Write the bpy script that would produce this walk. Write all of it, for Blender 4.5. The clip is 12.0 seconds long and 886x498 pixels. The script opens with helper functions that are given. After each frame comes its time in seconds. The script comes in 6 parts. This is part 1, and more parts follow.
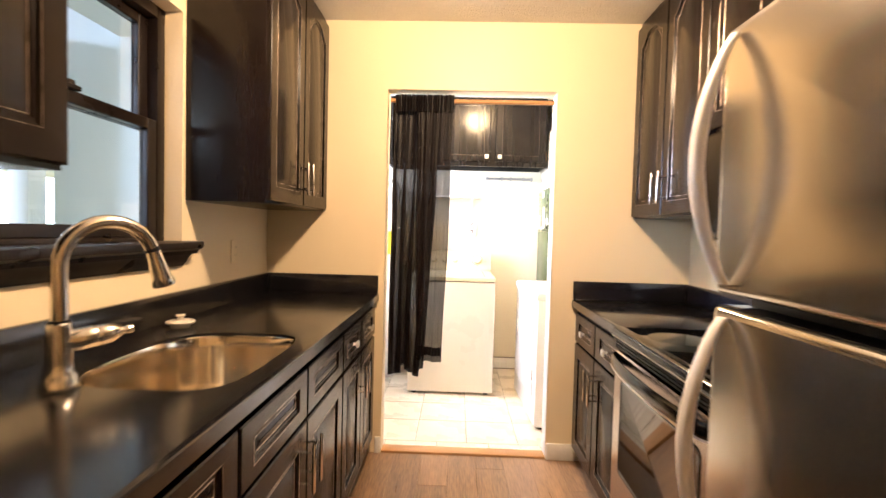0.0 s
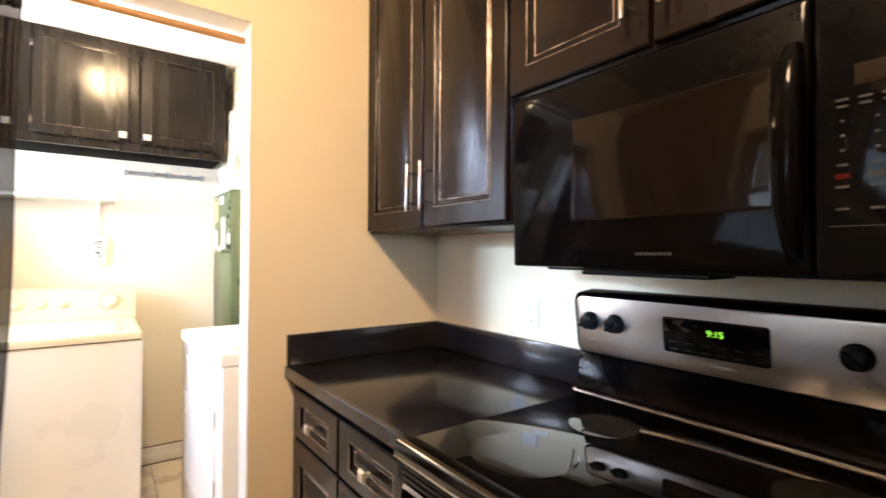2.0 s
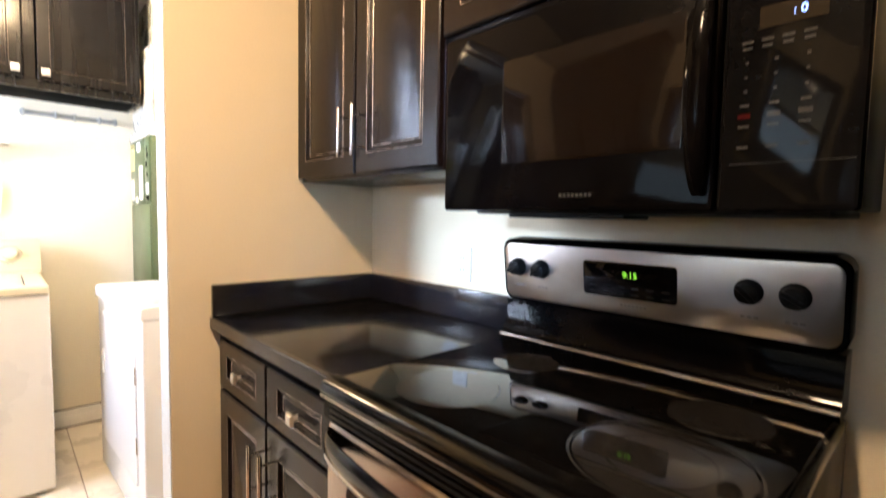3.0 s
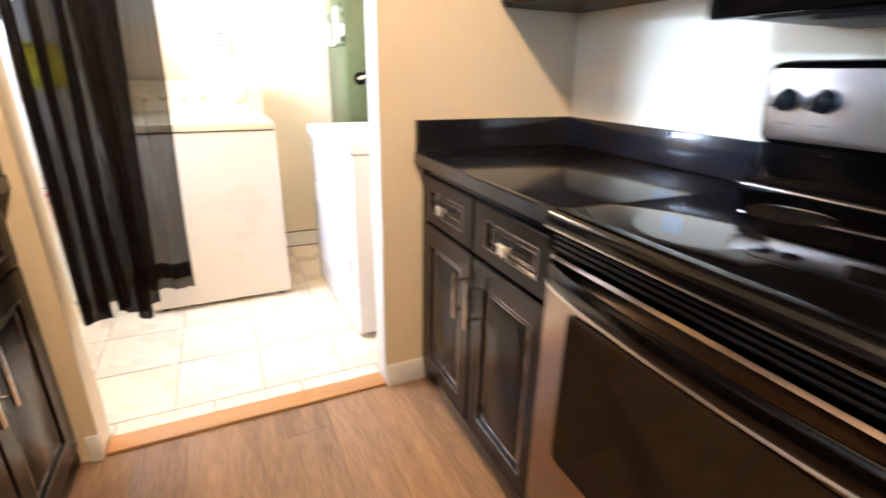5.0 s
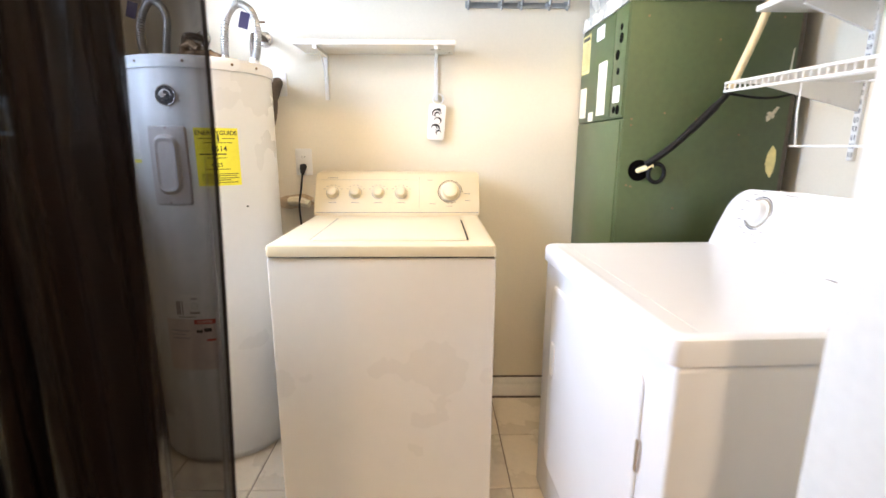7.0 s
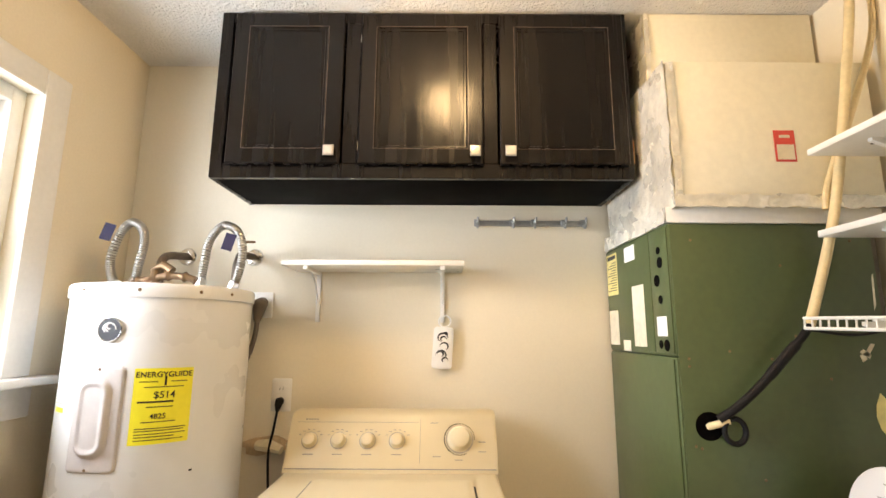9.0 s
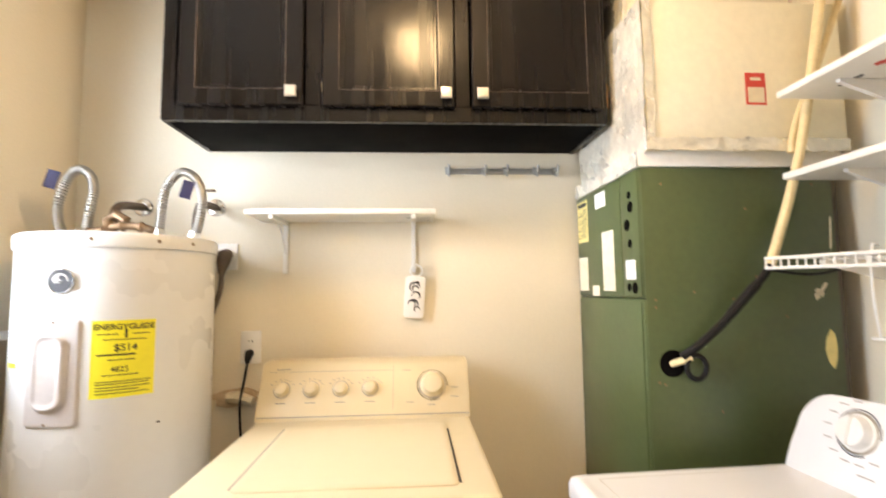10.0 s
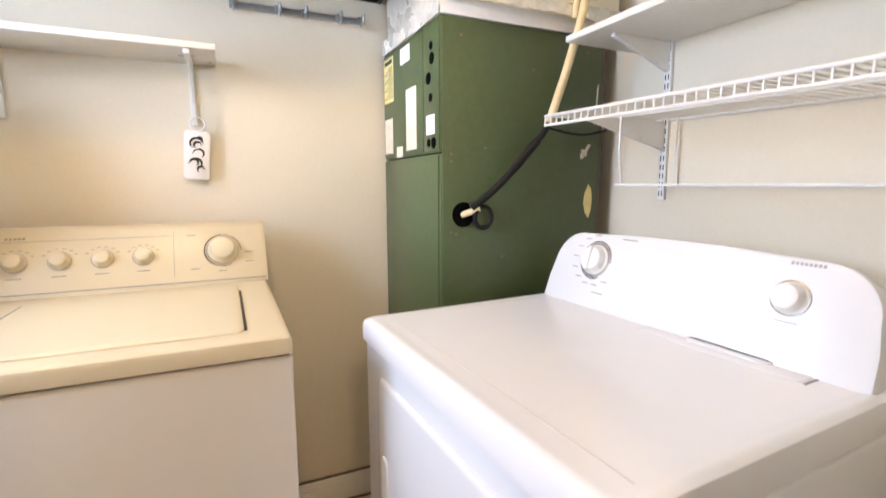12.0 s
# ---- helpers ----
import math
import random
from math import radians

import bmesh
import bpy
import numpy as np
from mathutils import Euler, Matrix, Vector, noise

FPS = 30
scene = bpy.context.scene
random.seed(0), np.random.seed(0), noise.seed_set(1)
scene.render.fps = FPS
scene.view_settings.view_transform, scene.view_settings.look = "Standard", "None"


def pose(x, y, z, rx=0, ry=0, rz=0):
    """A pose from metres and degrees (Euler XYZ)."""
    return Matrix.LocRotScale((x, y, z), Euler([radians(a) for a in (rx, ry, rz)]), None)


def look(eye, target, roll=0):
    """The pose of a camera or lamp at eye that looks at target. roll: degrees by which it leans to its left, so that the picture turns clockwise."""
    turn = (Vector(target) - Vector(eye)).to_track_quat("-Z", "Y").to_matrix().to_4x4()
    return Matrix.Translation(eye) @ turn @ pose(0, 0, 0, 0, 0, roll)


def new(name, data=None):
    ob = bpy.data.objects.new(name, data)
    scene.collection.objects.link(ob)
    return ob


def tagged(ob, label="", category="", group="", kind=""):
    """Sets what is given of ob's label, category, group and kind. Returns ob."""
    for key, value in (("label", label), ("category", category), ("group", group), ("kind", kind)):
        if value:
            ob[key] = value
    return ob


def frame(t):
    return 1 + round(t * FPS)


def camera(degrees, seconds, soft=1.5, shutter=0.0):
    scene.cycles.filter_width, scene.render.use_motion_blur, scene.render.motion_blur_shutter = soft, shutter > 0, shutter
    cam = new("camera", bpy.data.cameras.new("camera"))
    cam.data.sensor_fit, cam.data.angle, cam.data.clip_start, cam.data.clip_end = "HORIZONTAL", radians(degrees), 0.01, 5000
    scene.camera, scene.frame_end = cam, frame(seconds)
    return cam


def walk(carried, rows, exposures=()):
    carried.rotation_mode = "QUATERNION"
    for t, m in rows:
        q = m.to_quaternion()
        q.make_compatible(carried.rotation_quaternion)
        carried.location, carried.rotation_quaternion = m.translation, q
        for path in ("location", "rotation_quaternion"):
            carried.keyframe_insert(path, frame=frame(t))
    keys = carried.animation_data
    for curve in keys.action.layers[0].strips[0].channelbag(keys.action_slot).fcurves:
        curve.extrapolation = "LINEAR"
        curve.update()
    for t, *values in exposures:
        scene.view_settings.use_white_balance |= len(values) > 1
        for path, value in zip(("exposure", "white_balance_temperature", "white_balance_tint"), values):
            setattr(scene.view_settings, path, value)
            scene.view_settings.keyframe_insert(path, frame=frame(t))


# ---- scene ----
cam = camera(86.3, 12.0, shutter=0.4)
PATH = [
    (0, (0.082, -0.061, 1.278), (0.023, 1.937, 1.204), 1.5),
    (0.5, (0.052, 0.329, 1.279), (-0.015, 2.327, 1.222), 0.8),
    (1, (0.086, 0.662, 1.293), (0.294, 2.651, 1.294), 1.8),
    (1.5, (0.148, 0.921, 1.308), (0.949, 2.754, 1.333), 0.9),
    (2, (0.212, 0.969, 1.3), (1.392, 2.584, 1.321), 0.3),
    (2.5, (0.232, 0.964, 1.291), (1.562, 2.458, 1.291), 0.7),
    (3, (0.238, 0.955, 1.254), (1.604, 2.41, 1.123), 1.1),
    (3.2, (0.232, 0.953, 1.225), (1.572, 2.409, 0.937), 1.8),
    (4.8, (0.137, 0.965, 1.134), (1.122, 2.589, 0.507), 0.2),
    (5, (0.150, 1.085, 1.168), (0.935, 2.785, 0.470), 1.0),
    (5.5, (0.179, 1.373, 1.163), (0.563, 3.228, 0.519), -0.0),
    (6, (0.197, 1.662, 1.164), (0.396, 3.562, 0.573), 1.5),
    (6.5, (0.205, 2.003, 1.193), (0.297, 3.938, 0.697), 0.5),
    (8.3, (0.224, 2.552, 1.277), (0.184, 4.551, 1.232), 1.1),
    (8.5, (0.228, 2.576, 1.308), (0.193, 4.573, 1.406), 1.1),
    (9, (0.215, 2.605, 1.367), (0.213, 4.575, 1.712), 0.3),
    (9.5, (0.204, 2.619, 1.374), (0.207, 4.587, 1.729), 0.1),
    (10, (0.212, 2.636, 1.336), (0.336, 4.625, 1.506), -0.7),
    (10.5, (0.25, 2.672, 1.303), (0.701, 4.619, 1.382), -0.7),
    (11, (0.279, 2.688, 1.269), (1.011, 4.549, 1.258), -0.5),
    (11.5, (0.29, 2.69, 1.251), (1.127, 4.503, 1.141), -0.4),
    (12, (0.285, 2.677, 1.217), (1.111, 4.478, 0.945), -0.2),
]
EXPOSURES = [(0.0, 0.28, 6250, 14), (1.0, 0.12, 6250, 14), (2.0, -0.1, 6050, 11), (3.2, -0.08, 5950, 10), (4.8, 0.2, 5700, 11), (5.8, -0.10, 5750, 14), (6.7, -0.55, 5800, 10), (8.3, -1.36, 6600, 10), (9.0, -1.36, 7200, 10), (9.6, -1.20, 7150, 10), (10.4, -1.05, 6600, 10), (11.2, -1.06, 6150, 12), (12.0, -1.2, 6000, 13)]
walk(cam, [(t, look(eye, target, roll)) for t, eye, target, roll in PATH], EXPOSURES)

# ---- light and exposure ----
world = bpy.data.worlds.new("sky")
scene.world = world
world.use_nodes = True
wn = world.node_tree.nodes
sky = wn.new("ShaderNodeTexSky")
sky.sky_type = "NISHITA"
sky.sun_disc = False
sky.sun_elevation = radians(9.0)
sky.sun_rotation = radians(255.6)
wn["Background"].inputs["Strength"].default_value = 0.15
world.node_tree.links.new(sky.outputs["Color"], wn["Background"].inputs["Color"])


def lamp(name, kind, m, energy, color, **extra):
    data = bpy.data.lights.new(name, kind)
    data.energy, data.color = energy, color
    for key, value in extra.items():
        if key == "angle":
            data.angle = value
        if key == "size":
            data.size = value
        if key == "size_y":
            data.shape, data.size_y = "RECTANGLE", value
        if key == "disk":
            data.shape, data.size = "DISK", value
        if key == "radius":
            data.shadow_soft_size = value
    ob = new(name, data)
    ob.matrix_world = m
    return ob


SUN_WAY = Vector((2.455, 0.63, -0.36))
lamp("sun", "SUN", look((-20 * SUN_WAY.x, -20 * SUN_WAY.y, 8), Vector((-20 * SUN_WAY.x, -20 * SUN_WAY.y, 8)) + SUN_WAY), 4.2, (0.50, 0.69, 1.0), angle=radians(4.0))
KITCHEN_LAMP = (0.15, 1.27)
LAUNDRY_LAMP = (0.24, 3.55)
lamp("kitchen_ceiling_bulb", "POINT", pose(KITCHEN_LAMP[0], KITCHEN_LAMP[1], 2.33), 138.0, (1.0, 0.685, 0.40), radius=0.07)
lamp("laundry_ceiling_bulb", "POINT", pose(LAUNDRY_LAMP[0], LAUNDRY_LAMP[1], 2.355), 66.0, (1.0, 0.68, 0.36), radius=0.10)
lamp("laundry_window_light", "AREA", look((-1.16, 3.56, 1.66), (0.0, 3.56, 1.5)), 112.0, (0.74, 0.83, 1.0), size=0.62, size_y=0.8)


# ---- materials ----
def material(name, color, rough=0.5, metal=0.0, var=0.08, scale=5.0, fine=70.0, bump=0.0, bump_scale=None, rough_var=0.08, stretch=(1, 1, 1), coat=0.0, random_var=0.0, dist=0.002, spec=0.5, span=0.4):
    m = bpy.data.materials.new(name)
    m.use_nodes = True
    n, l = m.node_tree.nodes, m.node_tree.links
    b = n["Principled BSDF"]
    co = n.new("ShaderNodeTexCoord")
    mp = n.new("ShaderNodeMapping")
    mp.inputs["Scale"].default_value = stretch
    l.new(co.outputs["Object"], mp.inputs["Vector"])
    big, small = n.new("ShaderNodeTexNoise"), n.new("ShaderNodeTexNoise")
    big.inputs["Scale"].default_value, small.inputs["Scale"].default_value = scale, fine
    big.inputs["Detail"].default_value, small.inputs["Detail"].default_value = 4.0, 3.0
    l.new(mp.outputs["Vector"], big.inputs["Vector"])
    l.new(mp.outputs["Vector"], small.inputs["Vector"])
    add = n.new("ShaderNodeMath")
    add.operation = "ADD"
    l.new(big.outputs["Fac"], add.inputs[0])
    l.new(small.outputs["Fac"], add.inputs[1])
    last = add
    if random_var:
        info = n.new("ShaderNodeObjectInfo")
        ra = n.new("ShaderNodeMath")
        ra.operation = "MULTIPLY_ADD"
        ra.inputs[1].default_value = random_var
        l.new(info.outputs["Random"], ra.inputs[0])
        l.new(add.outputs[0], ra.inputs[2])
        last = ra
    ramp = n.new("ShaderNodeMapRange")
    ramp.inputs["From Min"].default_value, ramp.inputs["From Max"].default_value = 1.0 - span, 1.0 + span + random_var
    l.new(last.outputs[0], ramp.inputs["Value"])
    mix = n.new("ShaderNodeMix")
    mix.data_type = "RGBA"
    lo = [max(0.0, c * (1 - var)) for c in color]
    hi = [min(1.0, c * (1 + var)) for c in color]
    mix.inputs[6].default_value, mix.inputs[7].default_value = (*lo, 1), (*hi, 1)
    l.new(ramp.outputs["Result"], mix.inputs[0])
    l.new(mix.outputs[2], b.inputs["Base Color"])
    rr = n.new("ShaderNodeMapRange")
    rr.inputs["From Min"].default_value, rr.inputs["From Max"].default_value = 0.3, 0.7
    rr.inputs["To Min"].default_value, rr.inputs["To Max"].default_value = max(0.02, rough - rough_var), min(1.0, rough + rough_var)
    l.new(big.outputs["Fac"], rr.inputs["Value"])
    l.new(rr.outputs["Result"], b.inputs["Roughness"])
    b.inputs["Metallic"].default_value = metal
    b.inputs["Specular IOR Level"].default_value = spec
    b.inputs["Coat Weight"].default_value = coat
    b.inputs["Coat Roughness"].default_value = 0.12
    if bump:
        bm_ = n.new("ShaderNodeBump")
        bm_.inputs["Strength"].default_value = bump
        bm_.inputs["Distance"].default_value = dist
        src = small
        if bump_scale:
            src = n.new("ShaderNodeTexNoise")
            src.inputs["Scale"].default_value, src.inputs["Detail"].default_value = bump_scale, 3.0
            l.new(mp.outputs["Vector"], src.inputs["Vector"])
        l.new(src.outputs["Fac"], bm_.inputs["Height"])
        l.new(bm_.outputs["Normal"], b.inputs["Normal"])
    return m


def glass_material(name, color=(1, 1, 1), rough=0.0):
    m = bpy.data.materials.new(name)
    m.use_nodes = True
    b = m.node_tree.nodes["Principled BSDF"]
    b.inputs["Base Color"].default_value = (*color, 1)
    b.inputs["Transmission Weight"].default_value = 1.0
    b.inputs["Roughness"].default_value = rough
    b.inputs["IOR"].default_value = 1.45
    return m


def glow_material(name, color, strength):
    m = bpy.data.materials.new(name)
    m.use_nodes = True
    b = m.node_tree.nodes["Principled BSDF"]
    b.inputs["Base Color"].default_value = (*color, 1)
    b.inputs["Emission Color"].default_value = (*color, 1)
    b.inputs["Emission Strength"].default_value = strength
    return m


def cloth_material(name, color, clear):
    m = bpy.data.materials.new(name)
    m.use_nodes = True
    n, l = m.node_tree.nodes, m.node_tree.links
    b, out = n["Principled BSDF"], n["Material Output"]
    b.inputs["Base Color"].default_value = (*color, 1)
    b.inputs["Roughness"].default_value = 0.42
    b.inputs["Specular IOR Level"].default_value = 0.16
    co = n.new("ShaderNodeTexCoord")
    mp = n.new("ShaderNodeMapping")
    mp.inputs["Scale"].default_value = (1, 1, 0.08)
    ns = n.new("ShaderNodeTexNoise")
    ns.inputs["Scale"].default_value = 60.0
    mr = n.new("ShaderNodeMapRange")
    mr.inputs["To Min"].default_value, mr.inputs["To Max"].default_value = clear * 0.7, clear * 1.3
    tr, mx = n.new("ShaderNodeBsdfTransparent"), n.new("ShaderNodeMixShader")
    l.new(co.outputs["Object"], mp.inputs["Vector"])
    l.new(mp.outputs["Vector"], ns.inputs["Vector"])
    l.new(ns.outputs["Fac"], mr.inputs["Value"])
    l.new(mr.outputs["Result"], mx.inputs[0])
    l.new(b.outputs[0], mx.inputs[1])
    l.new(tr.outputs[0], mx.inputs[2])
    l.new(mx.outputs[0], out.inputs["Surface"])
    return m


M = {}
M["wall"] = material("beige_wall_paint", (0.78, 0.655, 0.44), 0.55, var=0.04, scale=1.5, fine=160, bump=0.12, bump_scale=240)
M["wall_laundry"] = material("pale_warm_wall_paint", (0.76, 0.695, 0.555), 0.6, var=0.03, scale=2.0, fine=120, bump=0.05, bump_scale=220)
M["wall_cream"] = material("cream_wall_paint", (0.77, 0.69, 0.53), 0.6, var=0.05, scale=2.0, fine=120, bump=0.12, bump_scale=220)
M["badge_grey"] = material("dark_badge_enamel", (0.035, 0.035, 0.037), 0.5, var=0.1, spec=0.2)
M["ceiling"] = material("popcorn_ceiling", (0.78, 0.76, 0.71), 0.9, var=0.06, scale=6, fine=90, bump=1.0, bump_scale=110, dist=0.012)
M["trim"] = material("white_trim_paint", (0.78, 0.77, 0.73), 0.35, var=0.05, scale=4, fine=60, bump=0.05)
M["espresso"] = material("espresso_cabinet_paint", (0.0075, 0.0045, 0.0036), 0.24, var=0.25, scale=3, fine=30, bump=0.025, bump_scale=26, stretch=(5, 5, 0.5), rough_var=0.03, dist=0.001, spec=0.2)
# pale bronze for the highlights along the dark panel mouldings
M["edge"] = material("bronze_edge_highlight", (0.34, 0.27, 0.21), 0.3, 0.5, var=0.5, scale=14, fine=60, rough_var=0.1)
M["laundry_cab"] = material("black_brushed_cabinet_paint", (0.005, 0.0034, 0.0026), 0.25, var=0.35, scale=4, fine=40, bump=0.2, bump_scale=30, stretch=(7, 7, 0.3), dist=0.0016, spec=0.26, rough_var=0.12)
M["cab_inside"] = material("cabinet_dark_underside", (0.003, 0.0024, 0.002), 0.75, var=0.2, spec=0.03)
M["counter"] = material("black_solid_counter", (0.0085, 0.008, 0.0095), 0.16, var=0.3, scale=8, fine=200, rough_var=0.03, spec=0.6)
M["steel"] = material("brushed_stainless", (0.56, 0.52, 0.47), 0.30, 1.0, var=0.05, scale=1.2, fine=160, stretch=(0.25, 0.25, 6), rough_var=0.02)
M["steel_v"] = material("brushed_stainless_door", (0.58, 0.54, 0.48), 0.19, 1.0, var=0.06, scale=1.2, fine=160, stretch=(0.25, 0.25, 5), rough_var=0.02)
M["nickel"] = material("satin_nickel", (0.76, 0.71, 0.64), 0.21, 1.0, var=0.05, rough_var=0.04)
M["oven_steel"] = material("dark_brushed_oven_steel", (0.34, 0.28, 0.24), 0.2, 1.0, var=0.05, scale=1.2, fine=160, stretch=(0.25, 0.25, 6), rough_var=0.02)
M["flex_steel"] = material("corrugated_grey_steel", (0.48, 0.47, 0.44), 0.38, 1.0, var=0.15, scale=60)
M["silver"] = material("satin_silver_handle", (0.84, 0.83, 0.82), 0.36, 0.25, var=0.05, rough_var=0.05)
M["black_enamel"] = material("black_enamel_trim", (0.002, 0.0018, 0.0018), 0.16, var=0.2, rough_var=0.03, spec=0.42)
M["ceramic"] = material("cream_ceramic_disc", (0.62, 0.58, 0.50), 0.3, var=0.08, scale=30)
# emissive stand-in for a bright horizon, added to light the rooms
M["backdrop_glow"] = glow_material("glowing_backdrop_sheet", (0.72, 0.88, 1.0), 7.0)
M["old_yellow"] = material("faded_yellow_label", (0.72, 0.60, 0.24), 0.6, var=0.12, scale=30)
M["cover_grey"] = material("pinkish_grey_plastic", (0.52, 0.48, 0.46), 0.42, var=0.07, scale=12)
M["hole"] = material("unlit_opening_black", (0.0025, 0.002, 0.002), 0.8, var=0.2, spec=0.03)
M["hook_grey"] = material("dull_grey_hook_metal", (0.36, 0.37, 0.36), 0.4, 0.5, var=0.15, scale=30)
M["brown_line"] = material("brown_bead_line", (0.15, 0.11, 0.08), 0.4, 0.2, var=0.5, scale=25, fine=90)
M["dim_ink"] = material("dim_ink", (0.035, 0.034, 0.033), 0.5, var=0.1, spec=0.05)
M["dark_red"] = material("dim_red_print", (0.03, 0.003, 0.003), 0.6, var=0.1, spec=0.02)
M["chrome"] = material("dull_chrome", (0.7, 0.69, 0.67), 0.18, 1.0, var=0.08)
M["pewter"] = material("pewter_knob", (0.72, 0.69, 0.62), 0.34, 0.8, var=0.12, scale=40, fine=120, bump=0.2)
M["black_gloss"] = material("black_gloss_plastic", (0.0018, 0.0015, 0.0015), 0.08, var=0.2, rough_var=0.02, spec=0.05)
M["black_matte"] = material("black_matte_plastic", (0.004, 0.004, 0.004), 0.45, var=0.2, spec=0.2)
M["black_glass"] = material("black_glass", (0.002, 0.0018, 0.0018), 0.035, var=0.1, rough_var=0.01, spec=0.5)
M["panel_glass"] = material("dark_keypad_glass", (0.003, 0.0028, 0.0028), 0.06, var=0.1, rough_var=0.01, spec=0.10)
M["mw_window"] = material("smoked_screen_glass", (0.005, 0.0032, 0.0022), 0.07, var=0.15, rough_var=0.01, spec=0.2)
M["burner"] = material("burner_ring_print", (0.011, 0.010, 0.0095), 0.05, var=0.25, scale=60, fine=400, rough_var=0.02, spec=0.48)
M["sink_steel"] = material("polished_sink_steel", (0.82, 0.74, 0.62), 0.15, 1.0, var=0.05, scale=1.2, fine=160, stretch=(6, 6, 0.25), rough_var=0.03)
M["washer_body"] = material("off_white_enamel", (0.70, 0.65, 0.56), 0.28, var=0.015, scale=3, fine=30, spec=0.4, rough_var=0.012)
M["bisque"] = material("bisque_enamel", (0.66, 0.57, 0.385), 0.3, var=0.02, scale=3, fine=30, spec=0.4, rough_var=0.012)
M["white_enamel"] = material("white_enamel", (0.83, 0.83, 0.845), 0.2, var=0.01, scale=3, fine=30, coat=0.15, rough_var=0.01)
M["white_plastic"] = material("white_plastic", (0.80, 0.79, 0.76), 0.35, var=0.03)
M["green"] = material("green_enamel_sheet", (0.055, 0.075, 0.026), 0.38, var=0.14, scale=2.2, fine=45, bump=0.05, rough_var=0.1)
M["duct"] = material("pale_duct_board", (0.84, 0.79, 0.63), 0.5, var=0.06, scale=3, fine=50, bump=0.1)
M["foil"] = material("crinkled_foil_tape", (0.82, 0.79, 0.70), 0.3, 0.4, var=0.2, scale=9, fine=40, bump=0.9, bump_scale=22, dist=0.012, rough_var=0.14)
M["heater"] = material("white_heater_enamel", (0.72, 0.72, 0.71), 0.28, var=0.02, scale=3, fine=40, rough_var=0.015)
M["grey_plastic"] = material("light_grey_plastic", (0.62, 0.60, 0.58), 0.4, var=0.05)
M["yellow"] = material("yellow_label_paper", (0.86, 0.78, 0.04), 0.45, var=0.05)
M["paper"] = material("aged_paper_label", (0.70, 0.63, 0.47), 0.6, var=0.14, scale=30)
M["ink"] = material("black_ink", (0.015, 0.014, 0.013), 0.5, var=0.1)
M["grey_ink"] = material("grey_ink", (0.30, 0.28, 0.25), 0.5, var=0.1)
M["pale_ink"] = material("pale_ink", (0.42, 0.40, 0.38), 0.5, var=0.1)
M["red"] = material("red_tag", (0.58, 0.045, 0.03), 0.5, var=0.12, scale=60)
M["blue"] = material("navy_tag", (0.014, 0.013, 0.055), 0.6, var=0.3, scale=120, fine=300)
M["brass"] = material("tarnished_brass", (0.20, 0.13, 0.075), 0.42, 0.8, var=0.3, scale=30)
M["brown_rubber"] = material("brown_rubber_wrap", (0.10, 0.075, 0.055), 0.7, var=0.3, scale=25, bump=0.3)
M["hose"] = material("yellowed_hose", (0.66, 0.53, 0.30), 0.45, var=0.15, scale=16)
M["cord"] = material("black_cord", (0.010, 0.009, 0.009), 0.55, var=0.3, scale=50, bump=0.3, spec=0.15)
M["tile"] = material("cream_floor_tile", (0.74, 0.66, 0.53), 0.3, var=0.07, scale=5, fine=40, random_var=0.25, rough_var=0.1)
M["grout"] = material("brown_grout", (0.30, 0.23, 0.16), 0.9, var=0.2)
M["plank"] = material("oak_vinyl_plank", (0.26, 0.155, 0.085), 0.34, var=0.48, scale=3.5, fine=22, stretch=(6, 0.6, 1), bump=0.08, random_var=0.3, rough_var=0.08, span=0.25)
M["underlay"] = material("dark_underlay", (0.05, 0.04, 0.03), 0.9)
M["raw_wood"] = material("raw_orange_wood", (0.46, 0.24, 0.09), 0.5, var=0.25, scale=3, fine=30, stretch=(0.5, 8, 8), bump=0.1)
M["window_dark"] = material("dark_brown_window_paint", (0.008, 0.005, 0.004), 0.32, var=0.3, scale=8, fine=60, bump=0.1, spec=0.25)
M["pane"] = glass_material("window_glass")
M["curtain"] = cloth_material("black_gathered_cloth", (0.0055, 0.0038, 0.004), 0.05)
M["curtain_sheer"] = cloth_material("black_sheer_cloth", (0.009, 0.0065, 0.0068), 0.115)
M["curtain_dense"] = cloth_material("black_hem_cloth", (0.006, 0.0042, 0.0042), 0.03)
M["siding"] = material("pale_porch_siding", (0.80, 0.84, 0.83), 0.6, var=0.05)
M["concrete"] = material("outdoor_ground", (0.20, 0.22, 0.14), 0.9, var=0.3, scale=1.0, fine=20)
M["green_digit"] = glow_material("green_digits", (0.35, 0.9, 0.05), 1.3)
M["blue_digit"] = glow_material("blue_digits", (0.25, 0.4, 1.0), 4.0)
M["gap_brown"] = material("brown_gap_shade", (0.10, 0.075, 0.055), 0.6, var=0.3, scale=6, fine=60)
M["dial_ring"] = material("dull_metal_dial_ring", (0.42, 0.38, 0.31), 0.35, 0.6, var=0.2, scale=30)
M["pink_label"] = material("pale_pink_label_paper", (0.66, 0.55, 0.50), 0.5, var=0.12, scale=14)
M["ring_print"] = material("burner_ring_line", (0.014, 0.013, 0.012), 0.15, var=0.3, scale=60, spec=0.3)
M["wall_patch"] = material("torn_cardboard", (0.55, 0.42, 0.27), 0.8, var=0.25, scale=20)


